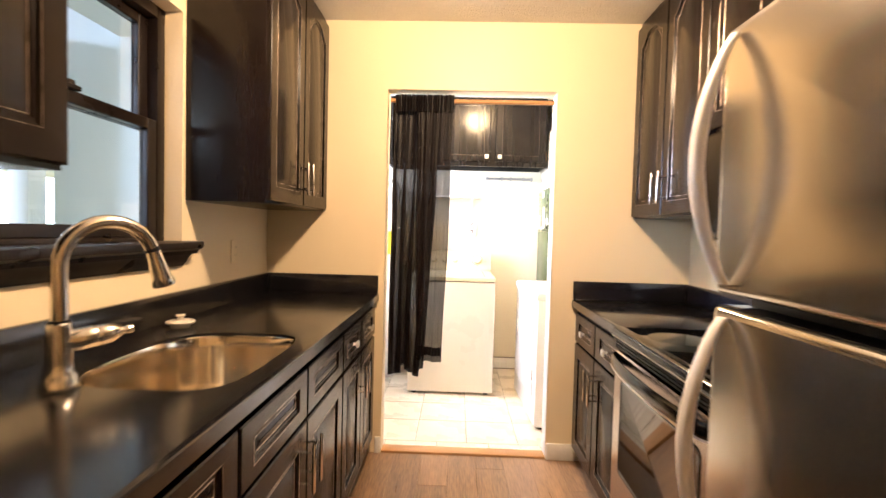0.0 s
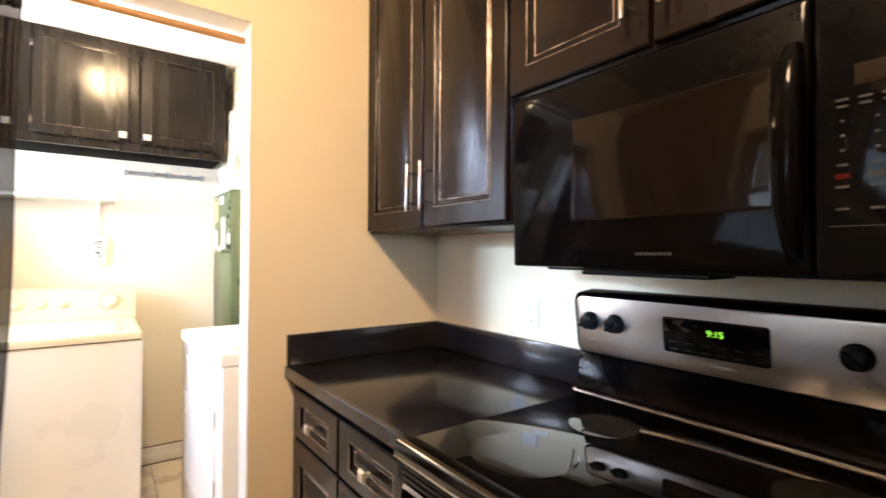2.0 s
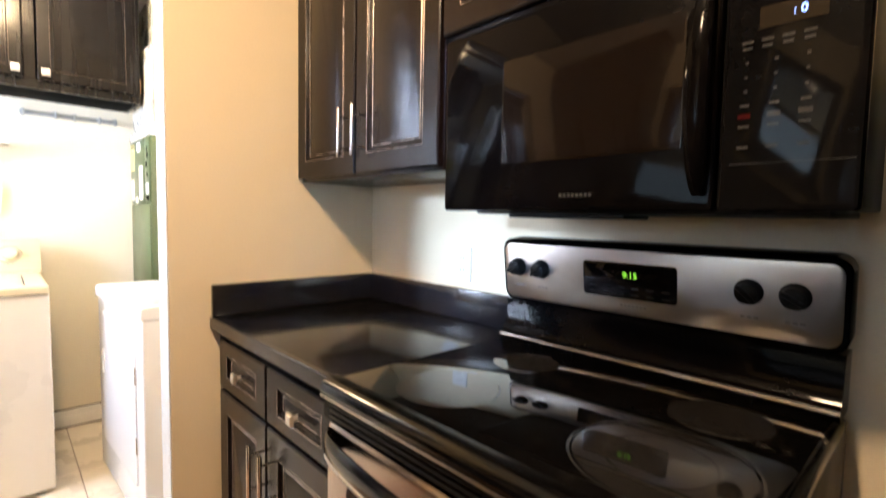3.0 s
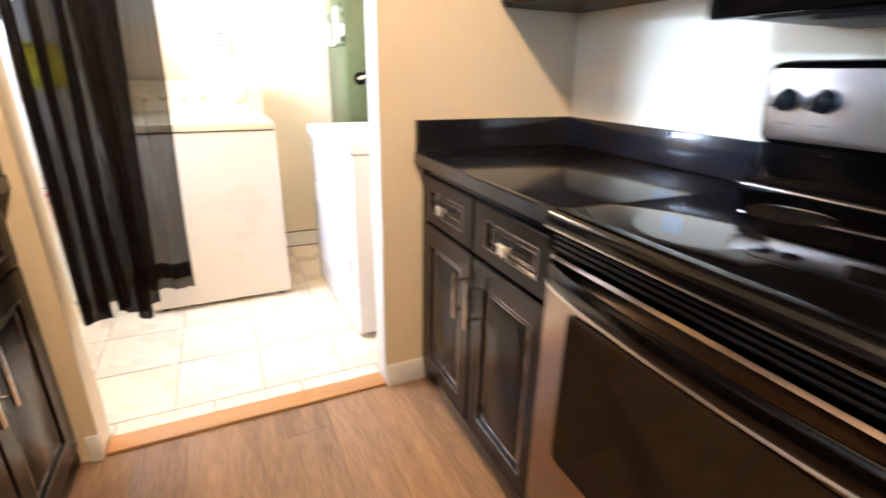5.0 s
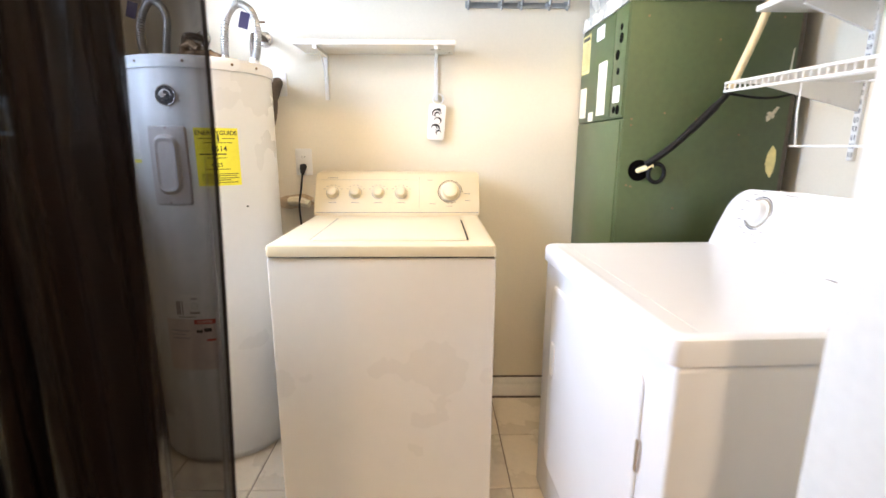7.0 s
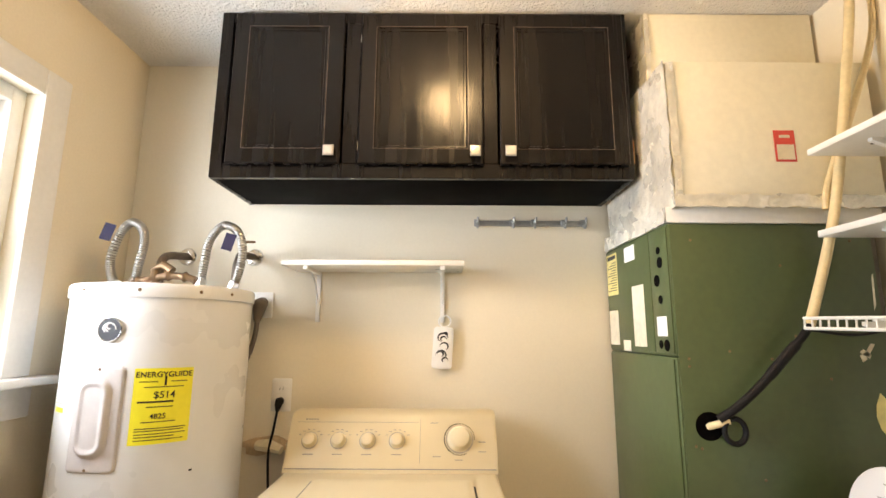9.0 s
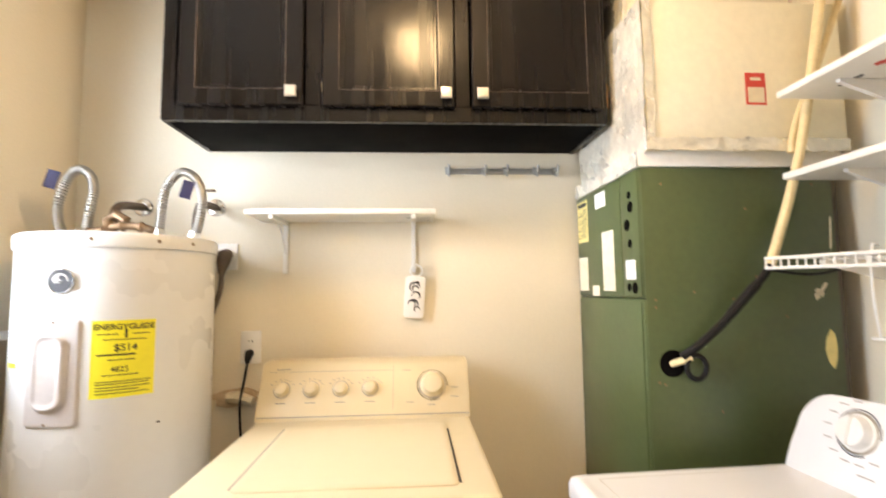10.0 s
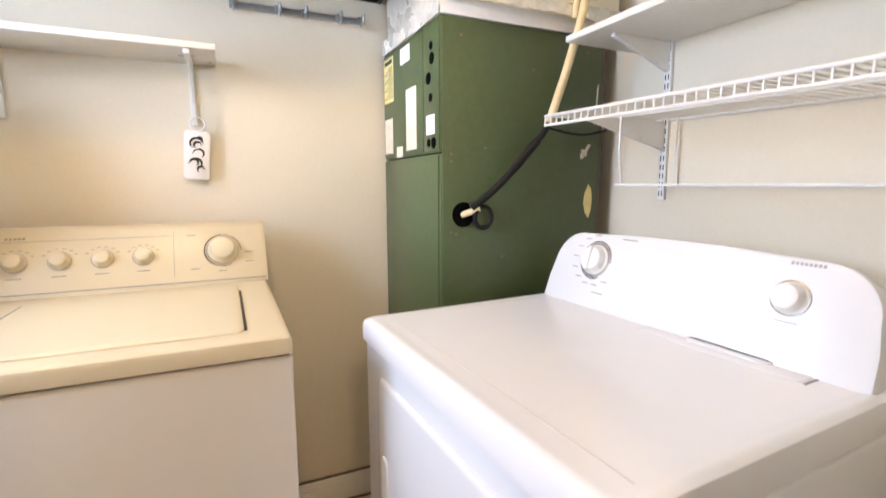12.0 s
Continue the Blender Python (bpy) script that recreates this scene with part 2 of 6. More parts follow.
# ---- mesh helpers ----
def box(bm, lo, hi, bevel=0.0, seg=1):
    x0, y0, z0 = lo
    x1, y1, z1 = hi
    v = [bm.verts.new(p) for p in ((x0, y0, z0), (x1, y0, z0), (x1, y1, z0), (x0, y1, z0), (x0, y0, z1), (x1, y0, z1), (x1, y1, z1), (x0, y1, z1))]
    f = [bm.faces.new([v[i] for i in q]) for q in ((3, 2, 1, 0), (4, 5, 6, 7), (0, 1, 5, 4), (1, 2, 6, 5), (2, 3, 7, 6), (3, 0, 4, 7))]
    if bevel:
        edges = list({e for face in f for e in face.edges})
        bmesh.ops.bevel(bm, geom=edges, offset=bevel, segments=seg, profile=0.5, affect="EDGES")
    return bm


def rings(bm, loops, close=True, cap0=True, cap1=True):
    """Skin over loops of points, each with as many points as the others."""
    made = [[bm.verts.new(p) for p in loop] for loop in loops]
    n = len(made[0])
    for a, b in zip(made, made[1:]):
        for i in range(n if close else n - 1):
            j = (i + 1) % n
            bm.faces.new((a[i], a[j], b[j], b[i]))
    if cap0:
        bm.faces.new(made[0][::-1])
    if cap1:
        bm.faces.new(made[-1])
    return bm


def tube(bm, points, r, seg=10, closed_ends=True):
    pts = [Vector(p) for p in points]
    radii = r if isinstance(r, (list, tuple)) else [r] * len(pts)
    up, loops = None, []
    for i, p in enumerate(pts):
        way = (pts[min(i + 1, len(pts) - 1)] - pts[max(i - 1, 0)]).normalized()
        if up is None:
            up = way.orthogonal().normalized()
        side = way.cross(up).normalized()
        up = side.cross(way).normalized()
        loops.append([p + radii[i] * (math.cos(a) * up + math.sin(a) * side) for a in [2 * math.pi * k / seg for k in range(seg)]])
    return rings(bm, loops, True, closed_ends, closed_ends)


def smooth_path(points, steps=8):
    """Points along a Catmull-Rom curve."""
    p = [Vector(q) for q in points]
    p = [2 * p[0] - p[1]] + p + [2 * p[-1] - p[-2]]
    out = []
    for i in range(1, len(p) - 2):
        for s in range(steps):
            t = s / steps
            out.append(0.5 * (2 * p[i] + (p[i + 1] - p[i - 1]) * t + (2 * p[i - 1] - 5 * p[i] + 4 * p[i + 1] - p[i + 2]) * t * t + (3 * p[i] - p[i - 1] - 3 * p[i + 1] + p[i + 2]) * t ** 3))
    out.append(p[-2])
    return out


def lathe(bm, profile, seg=24, m=Matrix()):
    """A turned shape from (radius, height) pairs round the local z axis, moved by m."""
    loops = [[m @ Vector((max(r, 1e-4) * math.cos(2 * math.pi * k / seg), max(r, 1e-4) * math.sin(2 * math.pi * k / seg), z)) for k in range(seg)] for r, z in profile]
    return rings(bm, loops)


def rounded(w, h, r, n=5, cx=0.0, cy=0.0):
    """Outline of a rounded rectangle, anticlockwise."""
    out = []
    for sx, sy, a0 in ((1, 1, 0), (-1, 1, 90), (-1, -1, 180), (1, -1, 270)):
        for k in range(n + 1):
            a = radians(a0 + 90 * k / n)
            out.append((cx + sx * (w / 2 - r) + r * math.cos(a), cy + sy * (h / 2 - r) + r * math.sin(a)))
    return out


FRONT = pose(0, 0, 0, 90, 0, 0)  # turns local z into the outward -y of a front face


def mesh_of(name, bm, mat, sharp=35):
    bmesh.ops.recalc_face_normals(bm, faces=bm.faces)
    me = bpy.data.meshes.new(name)
    for f in bm.faces:
        f.smooth = True
    bm.to_mesh(me)
    bm.free()
    me.set_sharp_from_angle(angle=radians(sharp))
    if mat:
        me.materials.append(M[mat])
    return me


def part(name, bm, mat, parent, label="", m=None):
    ob = new(name, mesh_of(name, bm, mat))
    ob.parent = parent
    if m is not None:
        ob.matrix_basis = m
    if label:
        ob["label"] = label
    return ob


def bpart(name, lo, hi, mat, parent, label="", bevel=0.003, seg=2, m=None):
    return part(name, box(bmesh.new(), lo, hi, bevel, seg), mat, parent, label, m)


def thing(name, label, category, m, group=""):
    return_ob = new(name)
    return_ob.empty_display_size = 0.1
    return_ob.matrix_world = m
    return tagged(return_ob, label, category, group)


def solo(name, bm, mat, label, category, m=None, group=""):
    ob = new(name, mesh_of(name, bm, mat))
    if m is not None:
        ob.matrix_world = m
    return tagged(ob, label, category, group)


def setting(name, boxes, mat, label, category="", bevel=0.0):
    bm = bmesh.new()
    for lo, hi in boxes:
        box(bm, lo, hi, bevel, 2)
    return tagged(new(name, mesh_of(name, bm, mat)), label, category, "", "structure")


def lettering(name, text, size, mat, parent, m, bold=0.0):
    """Flat letters in the built-in font, as a mesh part."""
    cu = bpy.data.curves.new(name, "FONT")
    cu.body, cu.size, cu.align_x, cu.align_y, cu.extrude, cu.offset = text, size, "CENTER", "CENTER", 0.0004, size * bold
    tmp = bpy.data.objects.new(name, cu)
    scene.collection.objects.link(tmp)
    me = bpy.data.meshes.new_from_object(tmp)
    bpy.data.objects.remove(tmp)
    me.materials.clear()
    me.materials.append(M[mat])
    ob = new(name, me)
    ob.parent = parent
    ob.matrix_basis = m
    return ob


def bars(bm, x0, x1, z0, rows, pitch, h, y, fill=0.6, n=6):
    """Short raised bars in rows for unreadable print on a front face."""
    rng = random.Random(int(1000 * (x0 + 7 * z0)))
    for r in range(rows):
        x = x0
        while x < x1 - 0.002:
            w = (x1 - x0) / n * rng.uniform(0.5, 1.1)
            box(bm, (x, y - 0.0006, z0 - r * pitch - h), (min(x + w * fill, x1), y, z0 - r * pitch))
            x += w
    return bm


# ---- setting ----
XL, XR, XR2, WY, WT, BY, H = -1.0, 1.375, 1.47, 2.60, 0.11, 4.395, 2.44
DL, DR, DH = -0.326, 0.616, 2.065
NEAR = -2.2
OUT = -1.15
setting("wall_left_kitchen", [((OUT, NEAR, 0), (XL, 0.87, H)), ((OUT, 1.765, 0), (XL, WY + WT, H)), ((OUT, 0.87, 0), (XL, 1.765, 1.17)), ((OUT, 0.87, 2.10), (XL, 1.765, H))], "wall", "beige painted kitchen wall with a window opening", "wall")
setting("wall_left_laundry", [((OUT, WY + WT, 0), (XL, 3.20, H)), ((OUT, 3.932, 0), (XL, BY + 0.15, H)), ((OUT, 3.20, 0), (XL, 3.932, 1.23)), ((OUT, 3.20, 2.07), (XL, 3.932, H))], "wall_cream", "cream painted laundry wall with a window opening", "wall")
setting("wall_right_kitchen", [((XR, NEAR, 0), (XR + 0.3, WY, H))], "wall", "beige painted kitchen wall behind the stove", "wall")
setting("wall_right_laundry", [((XR2, WY + WT, 0), (XR2 + 0.2, BY + 0.15, H))], "wall_laundry", "pale painted laundry wall behind the shelves", "wall")
setting("wall_back", [((XL, BY, 0), (XR2, BY + 0.15, H))], "wall_laundry", "pale painted wall behind the washer", "wall")
setting("wall_behind", [((XL, NEAR - 0.15, 0), (XR, NEAR, H))], "wall", "beige painted end wall of the kitchen", "wall")
setting("wall_doorway", [((XL, WY, 0), (DL, WY + WT - 0.02, H)), ((DR, WY, 0), (XR2 + 0.2, WY + WT - 0.02, H)), ((DL, WY, DH), (DR, WY + WT - 0.02, H))], "wall", "beige partition wall with a cased doorway", "wall")
setting("wall_doorway_laundry_face", [((XL, WY + WT - 0.02, 0), (DL, WY + WT, H)), ((DR, WY + WT - 0.02, 0), (XR2, WY + WT, H)), ((DL, WY + WT - 0.02, DH), (DR, WY + WT, H))], "wall_laundry", "pale laundry side of the partition wall", "wall")
setting("ceiling", [((OUT, NEAR - 0.15, H), (XR2 + 0.2, BY + 0.15, H + 0.1))], "ceiling", "white popcorn textured ceiling", "ceiling")
def baseboard(name, boxes, label="white painted baseboard"):
    return setting(name, boxes, "trim", label, "baseboard", 0.004)


baseboard("baseboard_doorway", [((-0.36, WY - 0.014, 0.0), (DL - 0.001, WY - 0.001, 0.095)), ((DR + 0.001, WY - 0.014, 0.0), (0.80, WY - 0.001, 0.095))])
baseboard("baseboard_back", [((XL, BY - 0.016, 0.0), (XR2, BY - 0.001, 0.10)), ((XL, BY - 0.022, 0.0), (XR2, BY - 0.016, 0.07))])
setting("trim_caulk_line", [((XL, BY - 0.010, 0.1002), (XR2, BY - 0.0005, 0.1055)), ((XL, BY - 0.030, 0.0), (XR2, BY - 0.0222, 0.006))], "brown_rubber", "dirty brown caulk line along the baseboard", "trim")
baseboard("baseboard_left_laundry", [((XL + 0.001, WY + WT, 0.0), (XL + 0.015, BY - 0.02, 0.10))])
setting("trim_threshold", [((DL + 0.002, WY + 0.002, -0.004), (DR - 0.002, WY + 0.085, 0.012))], "raw_wood", "orange wooden threshold strip", "trim", 0.004)
setting("trim_door_jamb", [((DR - 0.004, WY + 0.004, 0.0), (DR - 0.001, WY + WT - 0.002, DH - 0.03))], "trim", "white painted door jamb lining", "trim", 0.002)

# outdoors
setting("ground", [((-300, -300, -0.35), (OUT - 0.02, 300, -0.25))], "concrete", "dull lawn outside the windows", "ground")
# glowing sheet added far off; throws soft daylight in through the windows
setting("backdrop", [((-60.0, -80, -0.25), (-59.5, 80, 7.6))], "backdrop_glow", "added glowing sheet standing in for bright sky beyond the lawn", "backdrop")
setting("porch_wall", [((-2.35, 2.72, -0.25), (OUT - 0.001, 2.80, 2.6))], "siding", "pale siding of the porch end", "wall")
setting("porch_ceiling", [((-1.95, -1.5, 2.38), (OUT - 0.001, 2.72, 2.46))], "siding", "pale porch ceiling boards", "ceiling")
setting("porch_post", [((-2.52, 2.6, -0.25), (-2.40, 2.72, 2.38))], "siding", "pale porch post", "post", 0.004)


# ---- windows ----
def window(name, y0, y1, z0, z1, x_in, mat, label, rail, sash=0.05):
    w = tagged(new(name), label, "window", "", "structure")
    w.matrix_world = pose(x_in, 0, 0)
    f = 0.045
    d0, d1 = -0.09, -0.015
    for nm, lo, hi in (("side_frame", (d0, y0, z0), (d1, y0 + f, z1)), ("side_frame", (d0, y1 - f, z0), (d1, y1, z1)), ("head_frame", (d0, y0 + f, z1 - f), (d1, y1 - f, z1)), ("bottom_frame", (d0, y0 + f, z0), (d1, y1 - f, z0 + 0.03))):
        bpart(nm, lo, hi, mat, w, "", 0.003)
    a0, a1 = y0 + f, y1 - f
    for nm, b0, b1, dx in (("upper_sash", rail - 0.02, z1 - f, -0.07), ("lower_sash", z0 + 0.03, rail + 0.02, -0.035)):
        bm = bmesh.new()
        for lo, hi in (((dx - 0.017, a0, b0), (dx + 0.017, a0 + sash, b1)), ((dx - 0.017, a1 - sash, b0), (dx + 0.017, a1, b1)), ((dx - 0.017, a0 + sash, b0), (dx + 0.017, a1 - sash, b0 + sash * 0.8)), ((dx - 0.017, a0 + sash, b1 - sash * 0.8), (dx + 0.017, a1 - sash, b1))):
            box(bm, lo, hi, 0.003, 1)
        s = part(nm, bm, mat, w)
        p = bpart("pane", (dx - 0.002, a0 + sash - 0.004, b0 + sash * 0.7), (dx + 0.002, a1 - sash + 0.004, b1 - sash * 0.7), "pane", s, "clear window glass", 0)
        p.visible_shadow = False
    lk = bmesh.new()
    box(lk, (-0.03, (y0 + y1) / 2 - 0.03, rail + 0.02), (-0.005, (y0 + y1) / 2 + 0.03, rail + 0.035), 0.003)
    lathe(lk, [(0.014, 0), (0.014, 0.012), (0.006, 0.016)], 12, pose(-0.02, (y0 + y1) / 2, rail + 0.034))
    part("sash_lock", lk, mat, w)
    return w


w1 = window("window_1", 0.87, 1.765, 1.20, 2.10, -1.055, "window_dark", "dark brown painted double-hung kitchen window", 1.65)
sl = bmesh.new()
loops = []
for x, z in ((-1.06, 1.165), (-0.955, 1.165), (-0.952, 1.178), (-0.935, 1.186), (-0.93, 1.198), (-0.93, 1.21), (-0.936, 1.214), (-1.06, 1.214)):
    loops.append((x, z))
rings(sl, [[(x + 1.055, y, z) for x, z in loops] for y in (0.80, 1.80)])
part("window_sill", sl, "window_dark", w1, "dark painted moulded window stool")
ap = bmesh.new()
rings(ap, [[(x + 1.055, y, z) for x, z in ((-0.999, 1.165), (-0.999, 1.118), (-0.988, 1.118), (-0.984, 1.126), (-0.974, 1.134), (-0.968, 1.149), (-0.955, 1.165))] for y in (0.83, 1.755)])
part("apron", ap, "window_dark", w1, "dark painted stepped apron moulding")

w2 = window("window_2", 3.20, 3.932, 1.25, 2.07, -1.03, "trim", "white painted double-hung laundry window", 1.66, 0.042)
cs = 0.075
for nm, lo, hi in (("casing", (0.031, 3.932 - 0.008, 1.235), (0.05, 3.932 + cs + 0.008, 2.07 + cs)), ("casing", (0.031, 3.20 - cs, 1.235), (0.05, 3.20 + 0.008, 2.07 + cs)), ("casing", (0.031, 3.208, 2.062), (0.048, 3.924, 2.07 + cs))):
    bpart(nm, lo, hi, "trim", w2, "", 0.005)
bpart("window_sill", (-0.01, 3.09, 1.21), (0.10, 4.075, 1.234), "trim", w2, "white painted window stool", 0.006)
bpart("apron", (0.031, 3.13, 1.12), (0.047, 4.035, 1.209), "trim", w2, "", 0.005)


# ---- cabinets ----
def outline(w, h, inset, arch, m=14, side=0.0):
    """A door panel outline; arch is how far the top dips at its ends."""
    x0, x1, z0, z1 = inset + side, w - inset - side, inset, h - inset
    pts = [(x0, z0), (x1, z0)]
    for k in range(m + 1):
        t = k / m
        u = abs(2 * t - 1)
        dip = 0.0 if u < 0.0 else (min(1.0, max(0.0, (u - 0.12) / 0.72)) ** 2)
        dip = dip * dip * (3 - 2 * dip) * 0.35 + dip * 0.65
        pts.append((x1 + (x0 - x1) * t, z1 - arch * dip))
    return pts


def panel_bm(w, h, t=0.02, stile=0.055, arch=0.0, raised=True, side=0.0):
    """A framed door or drawer front, its back at y=0 and its face at y=-t."""
    bm = bmesh.new()
    steps = [(0.0, 0.0, 0), (0.0, t - 0.004, 0), (0.004, t, 0), (stile, t, 1), (stile + 0.004, t - 0.0055, 1), (stile + 0.010, t - 0.0062, 1), (stile + 0.012, t - 0.009, 1)]
    if raised:
        steps += [(stile + 0.022, t - 0.009, 1), (stile + 0.036, t - 0.003, 1)]
    rings(bm, [[(x, -d, z) for x, z in outline(w, h, i, arch if a else 0.0, 14, side * a)] for i, d, a in steps])
    return bm


def bead_bm(w, h, t, stile, arch, inset, r=0.0016, side=0.0):
    bm = bmesh.new()
    o = outline(w, h, inset, arch, 14, side)
    rings(bm, [[(x, -t, z) for x, z in outline(w, h, inset - r, arch, 14, side)], [(x, -t - r, z) for x, z in o], [(x, -t, z) for x, z in outline(w, h, inset + r, arch, 14, side)]], True, False, False)
    return bm


def bar_pull(parent, x, z, length=0.15, vertical=True, out=0.034):
    """A straight bar pull with two posts, standing off a face at y=0."""
    bm = bmesh.new()
    tube(bm, [(x, -out, z - length / 2), (x, -out, z - length / 2 + 0.003), (x, -out, z + length / 2 - 0.003), (x, -out, z + length / 2)], [0.0045, 0.0058, 0.0058, 0.0045], 12)
    h = part("handle", bm, "nickel", parent, "satin nickel bar pull")
    for s in (-1, 1):
        b = bmesh.new()
        tube(b, [(x, 0.001, z + s * length * 0.32), (x, -out, z + s * length * 0.32)], 0.004, 10)
        part("post", b, "nickel", h)
    return h


def square_knob(parent, x, z, y=0.0, size=0.028):
    bm = bmesh.new()
    tube(bm, [(x, y, z), (x, y - 0.016, z)], [0.007, 0.005], 10)
    s = size / 2
    rings(bm, [[(x + a * k * s, y - d, z + b * k * s) for a, b in ((-1, -1), (1, -1), (1, 1), (-1, 1))] for k, d in ((0.7, 0.014), (1.0, 0.017), (1.0, 0.021), (0.8, 0.025), (0.45, 0.026))])
    return part("knob", bm, "pewter", parent, "pewter square knob")


def front(parent, name, x, z, w, h, stile, arch=0.0, pull=None, knob=None, t=0.02, raised=True, mat="espresso", pull_z=0.0, beads=True, side=0.0):
    d = part(name, panel_bm(w, h, t, stile, arch, raised, side), mat, parent, "", pose(x, 0, z))
    # beads carry the glints of the glossy profile edges as colour
    if beads:
        part("bead", bead_bm(w, h, t - 0.0005, stile, arch, stile - 0.003, 0.0012, side), "edge", d, "bronze-toned bead line painted as an edge highlight")
        if raised:
            part("bead", bead_bm(w, h, t - 0.0085, stile, arch, stile + 0.016, 0.0012, side), "edge", d, "bronze-toned bead line painted as an edge highlight")
    if pull is not None:
        h_ = bar_pull(d, pull, pull_z)
        h_.matrix_basis = pose(0, -t, 0)
    if knob is not None:
        k = square_knob(d, knob[0], knob[1], -t)
    return d


def base_cabinet(m, w, label, fronts, depth=0.61, kick=0.10, top=0.874, open_top=False):
    c = thing("base_cabinet", label, "cabinet", m, "kitchen base cabinets")
    bpart("body", (0.0, 0.0, kick), (w, depth, 0.66 if open_top else top), "espresso", c, "", 0.002)
    if open_top:
        bpart("front_rail", (0.0, 0.0, 0.6605), (w, 0.02, top), "espresso", c, "", 0.001)
        for x in (0.0, w - 0.018):
            bpart("side", (x, 0.0205, 0.6605), (x + 0.018, depth, top), "espresso", c, "", 0.001)
    bpart("toe_kick", (0.0, 0.06, 0.0), (w, depth, kick), "cab_inside", c, "", 0)
    for f in fronts:
        front(c, *f[0], **f[1])
    return c


def two_door_base(m, w, label, knobs=True, filler=(0.0, 0.0)):
    """filler: how wide a blank strip is left at either end."""
    a, b = filler
    g = (w - a - b) / 2
    fr = []
    for i in (0, 1):
        x = a + i * g + 0.005
        ww = g - 0.009
        fr.append((("drawer_front", x, 0.697, ww, 0.152, 0.042), dict(side=0.026, knob=(ww / 2, 0.072) if knobs else None)))
        fr.append((("door", x, 0.105, ww, 0.580, 0.068), dict(pull=(ww - 0.032 if i == 0 else 0.034), pull_z=0.447)))
    return base_cabinet(m, w, label, fr, open_top=not knobs)


FXL, FXR = -0.385, 0.765
LEFT = lambda y: pose(FXL, y, 0, 0, 0, 90)
RIGHT = lambda y: pose(FXR, y, 0, 0, 0, -90)
two_door_base(LEFT(1.822), 0.776, "dark espresso base cabinet with two drawers beside the doorway", True, (0.0, 0.045))
two_door_base(LEFT(0.91), 0.908, "dark espresso sink base cabinet under the sink", False)
two_door_base(LEFT(0.0), 0.906, "dark espresso base cabinet under the black counter")
two_door_base(RIGHT(2.598), 0.788, "dark espresso base cabinet between stove and doorway", True, (0.05, 0.0))


def upper_cabinet(m, w, z0, z1, depth, label, arch=0.055, pull_len=0.13, doors=2, pull_low=True):
    c = thing("wall_cabinet", label, "cabinet", m, "kitchen wall cabinets")
    bpart("body", (0.0, 0.0, 0.0), (w, depth, z1 - z0 - 0.003), "espresso", c, "", 0.002)
    g = w / doors
    for i in range(doors):
        ww, hh = g - 0.010, z1 - z0 - 0.05
        front(c, "door", i * g + 0.005, 0.010, ww, hh, 0.062, arch, pull=(ww - 0.033 if i == 0 else 0.033), pull_z=0.125)
    return c


upper_cabinet(pose(-0.68, 1.785, 1.375, 0, 0, 90), 0.812, 1.375, H, 0.318, "dark espresso wall cabinet with two arched doors beside the window")
upper_cabinet(pose(-0.68, 0.0, 1.375, 0, 0, 90), 0.828, 1.375, H, 0.318, "dark espresso wall cabinet over the counter by the window")
upper_cabinet(pose(1.06, 2.598, 1.375, 0, 0, -90), 0.766, 1.375, H, 0.313, "dark espresso wall cabinet with two arched doors beside the microwave")
upper_cabinet(pose(1.06, 1.830, 1.685, 0, 0, -90), 0.758, 1.685, H, 0.313, "dark espresso wall cabinet above the microwave", 0.04)


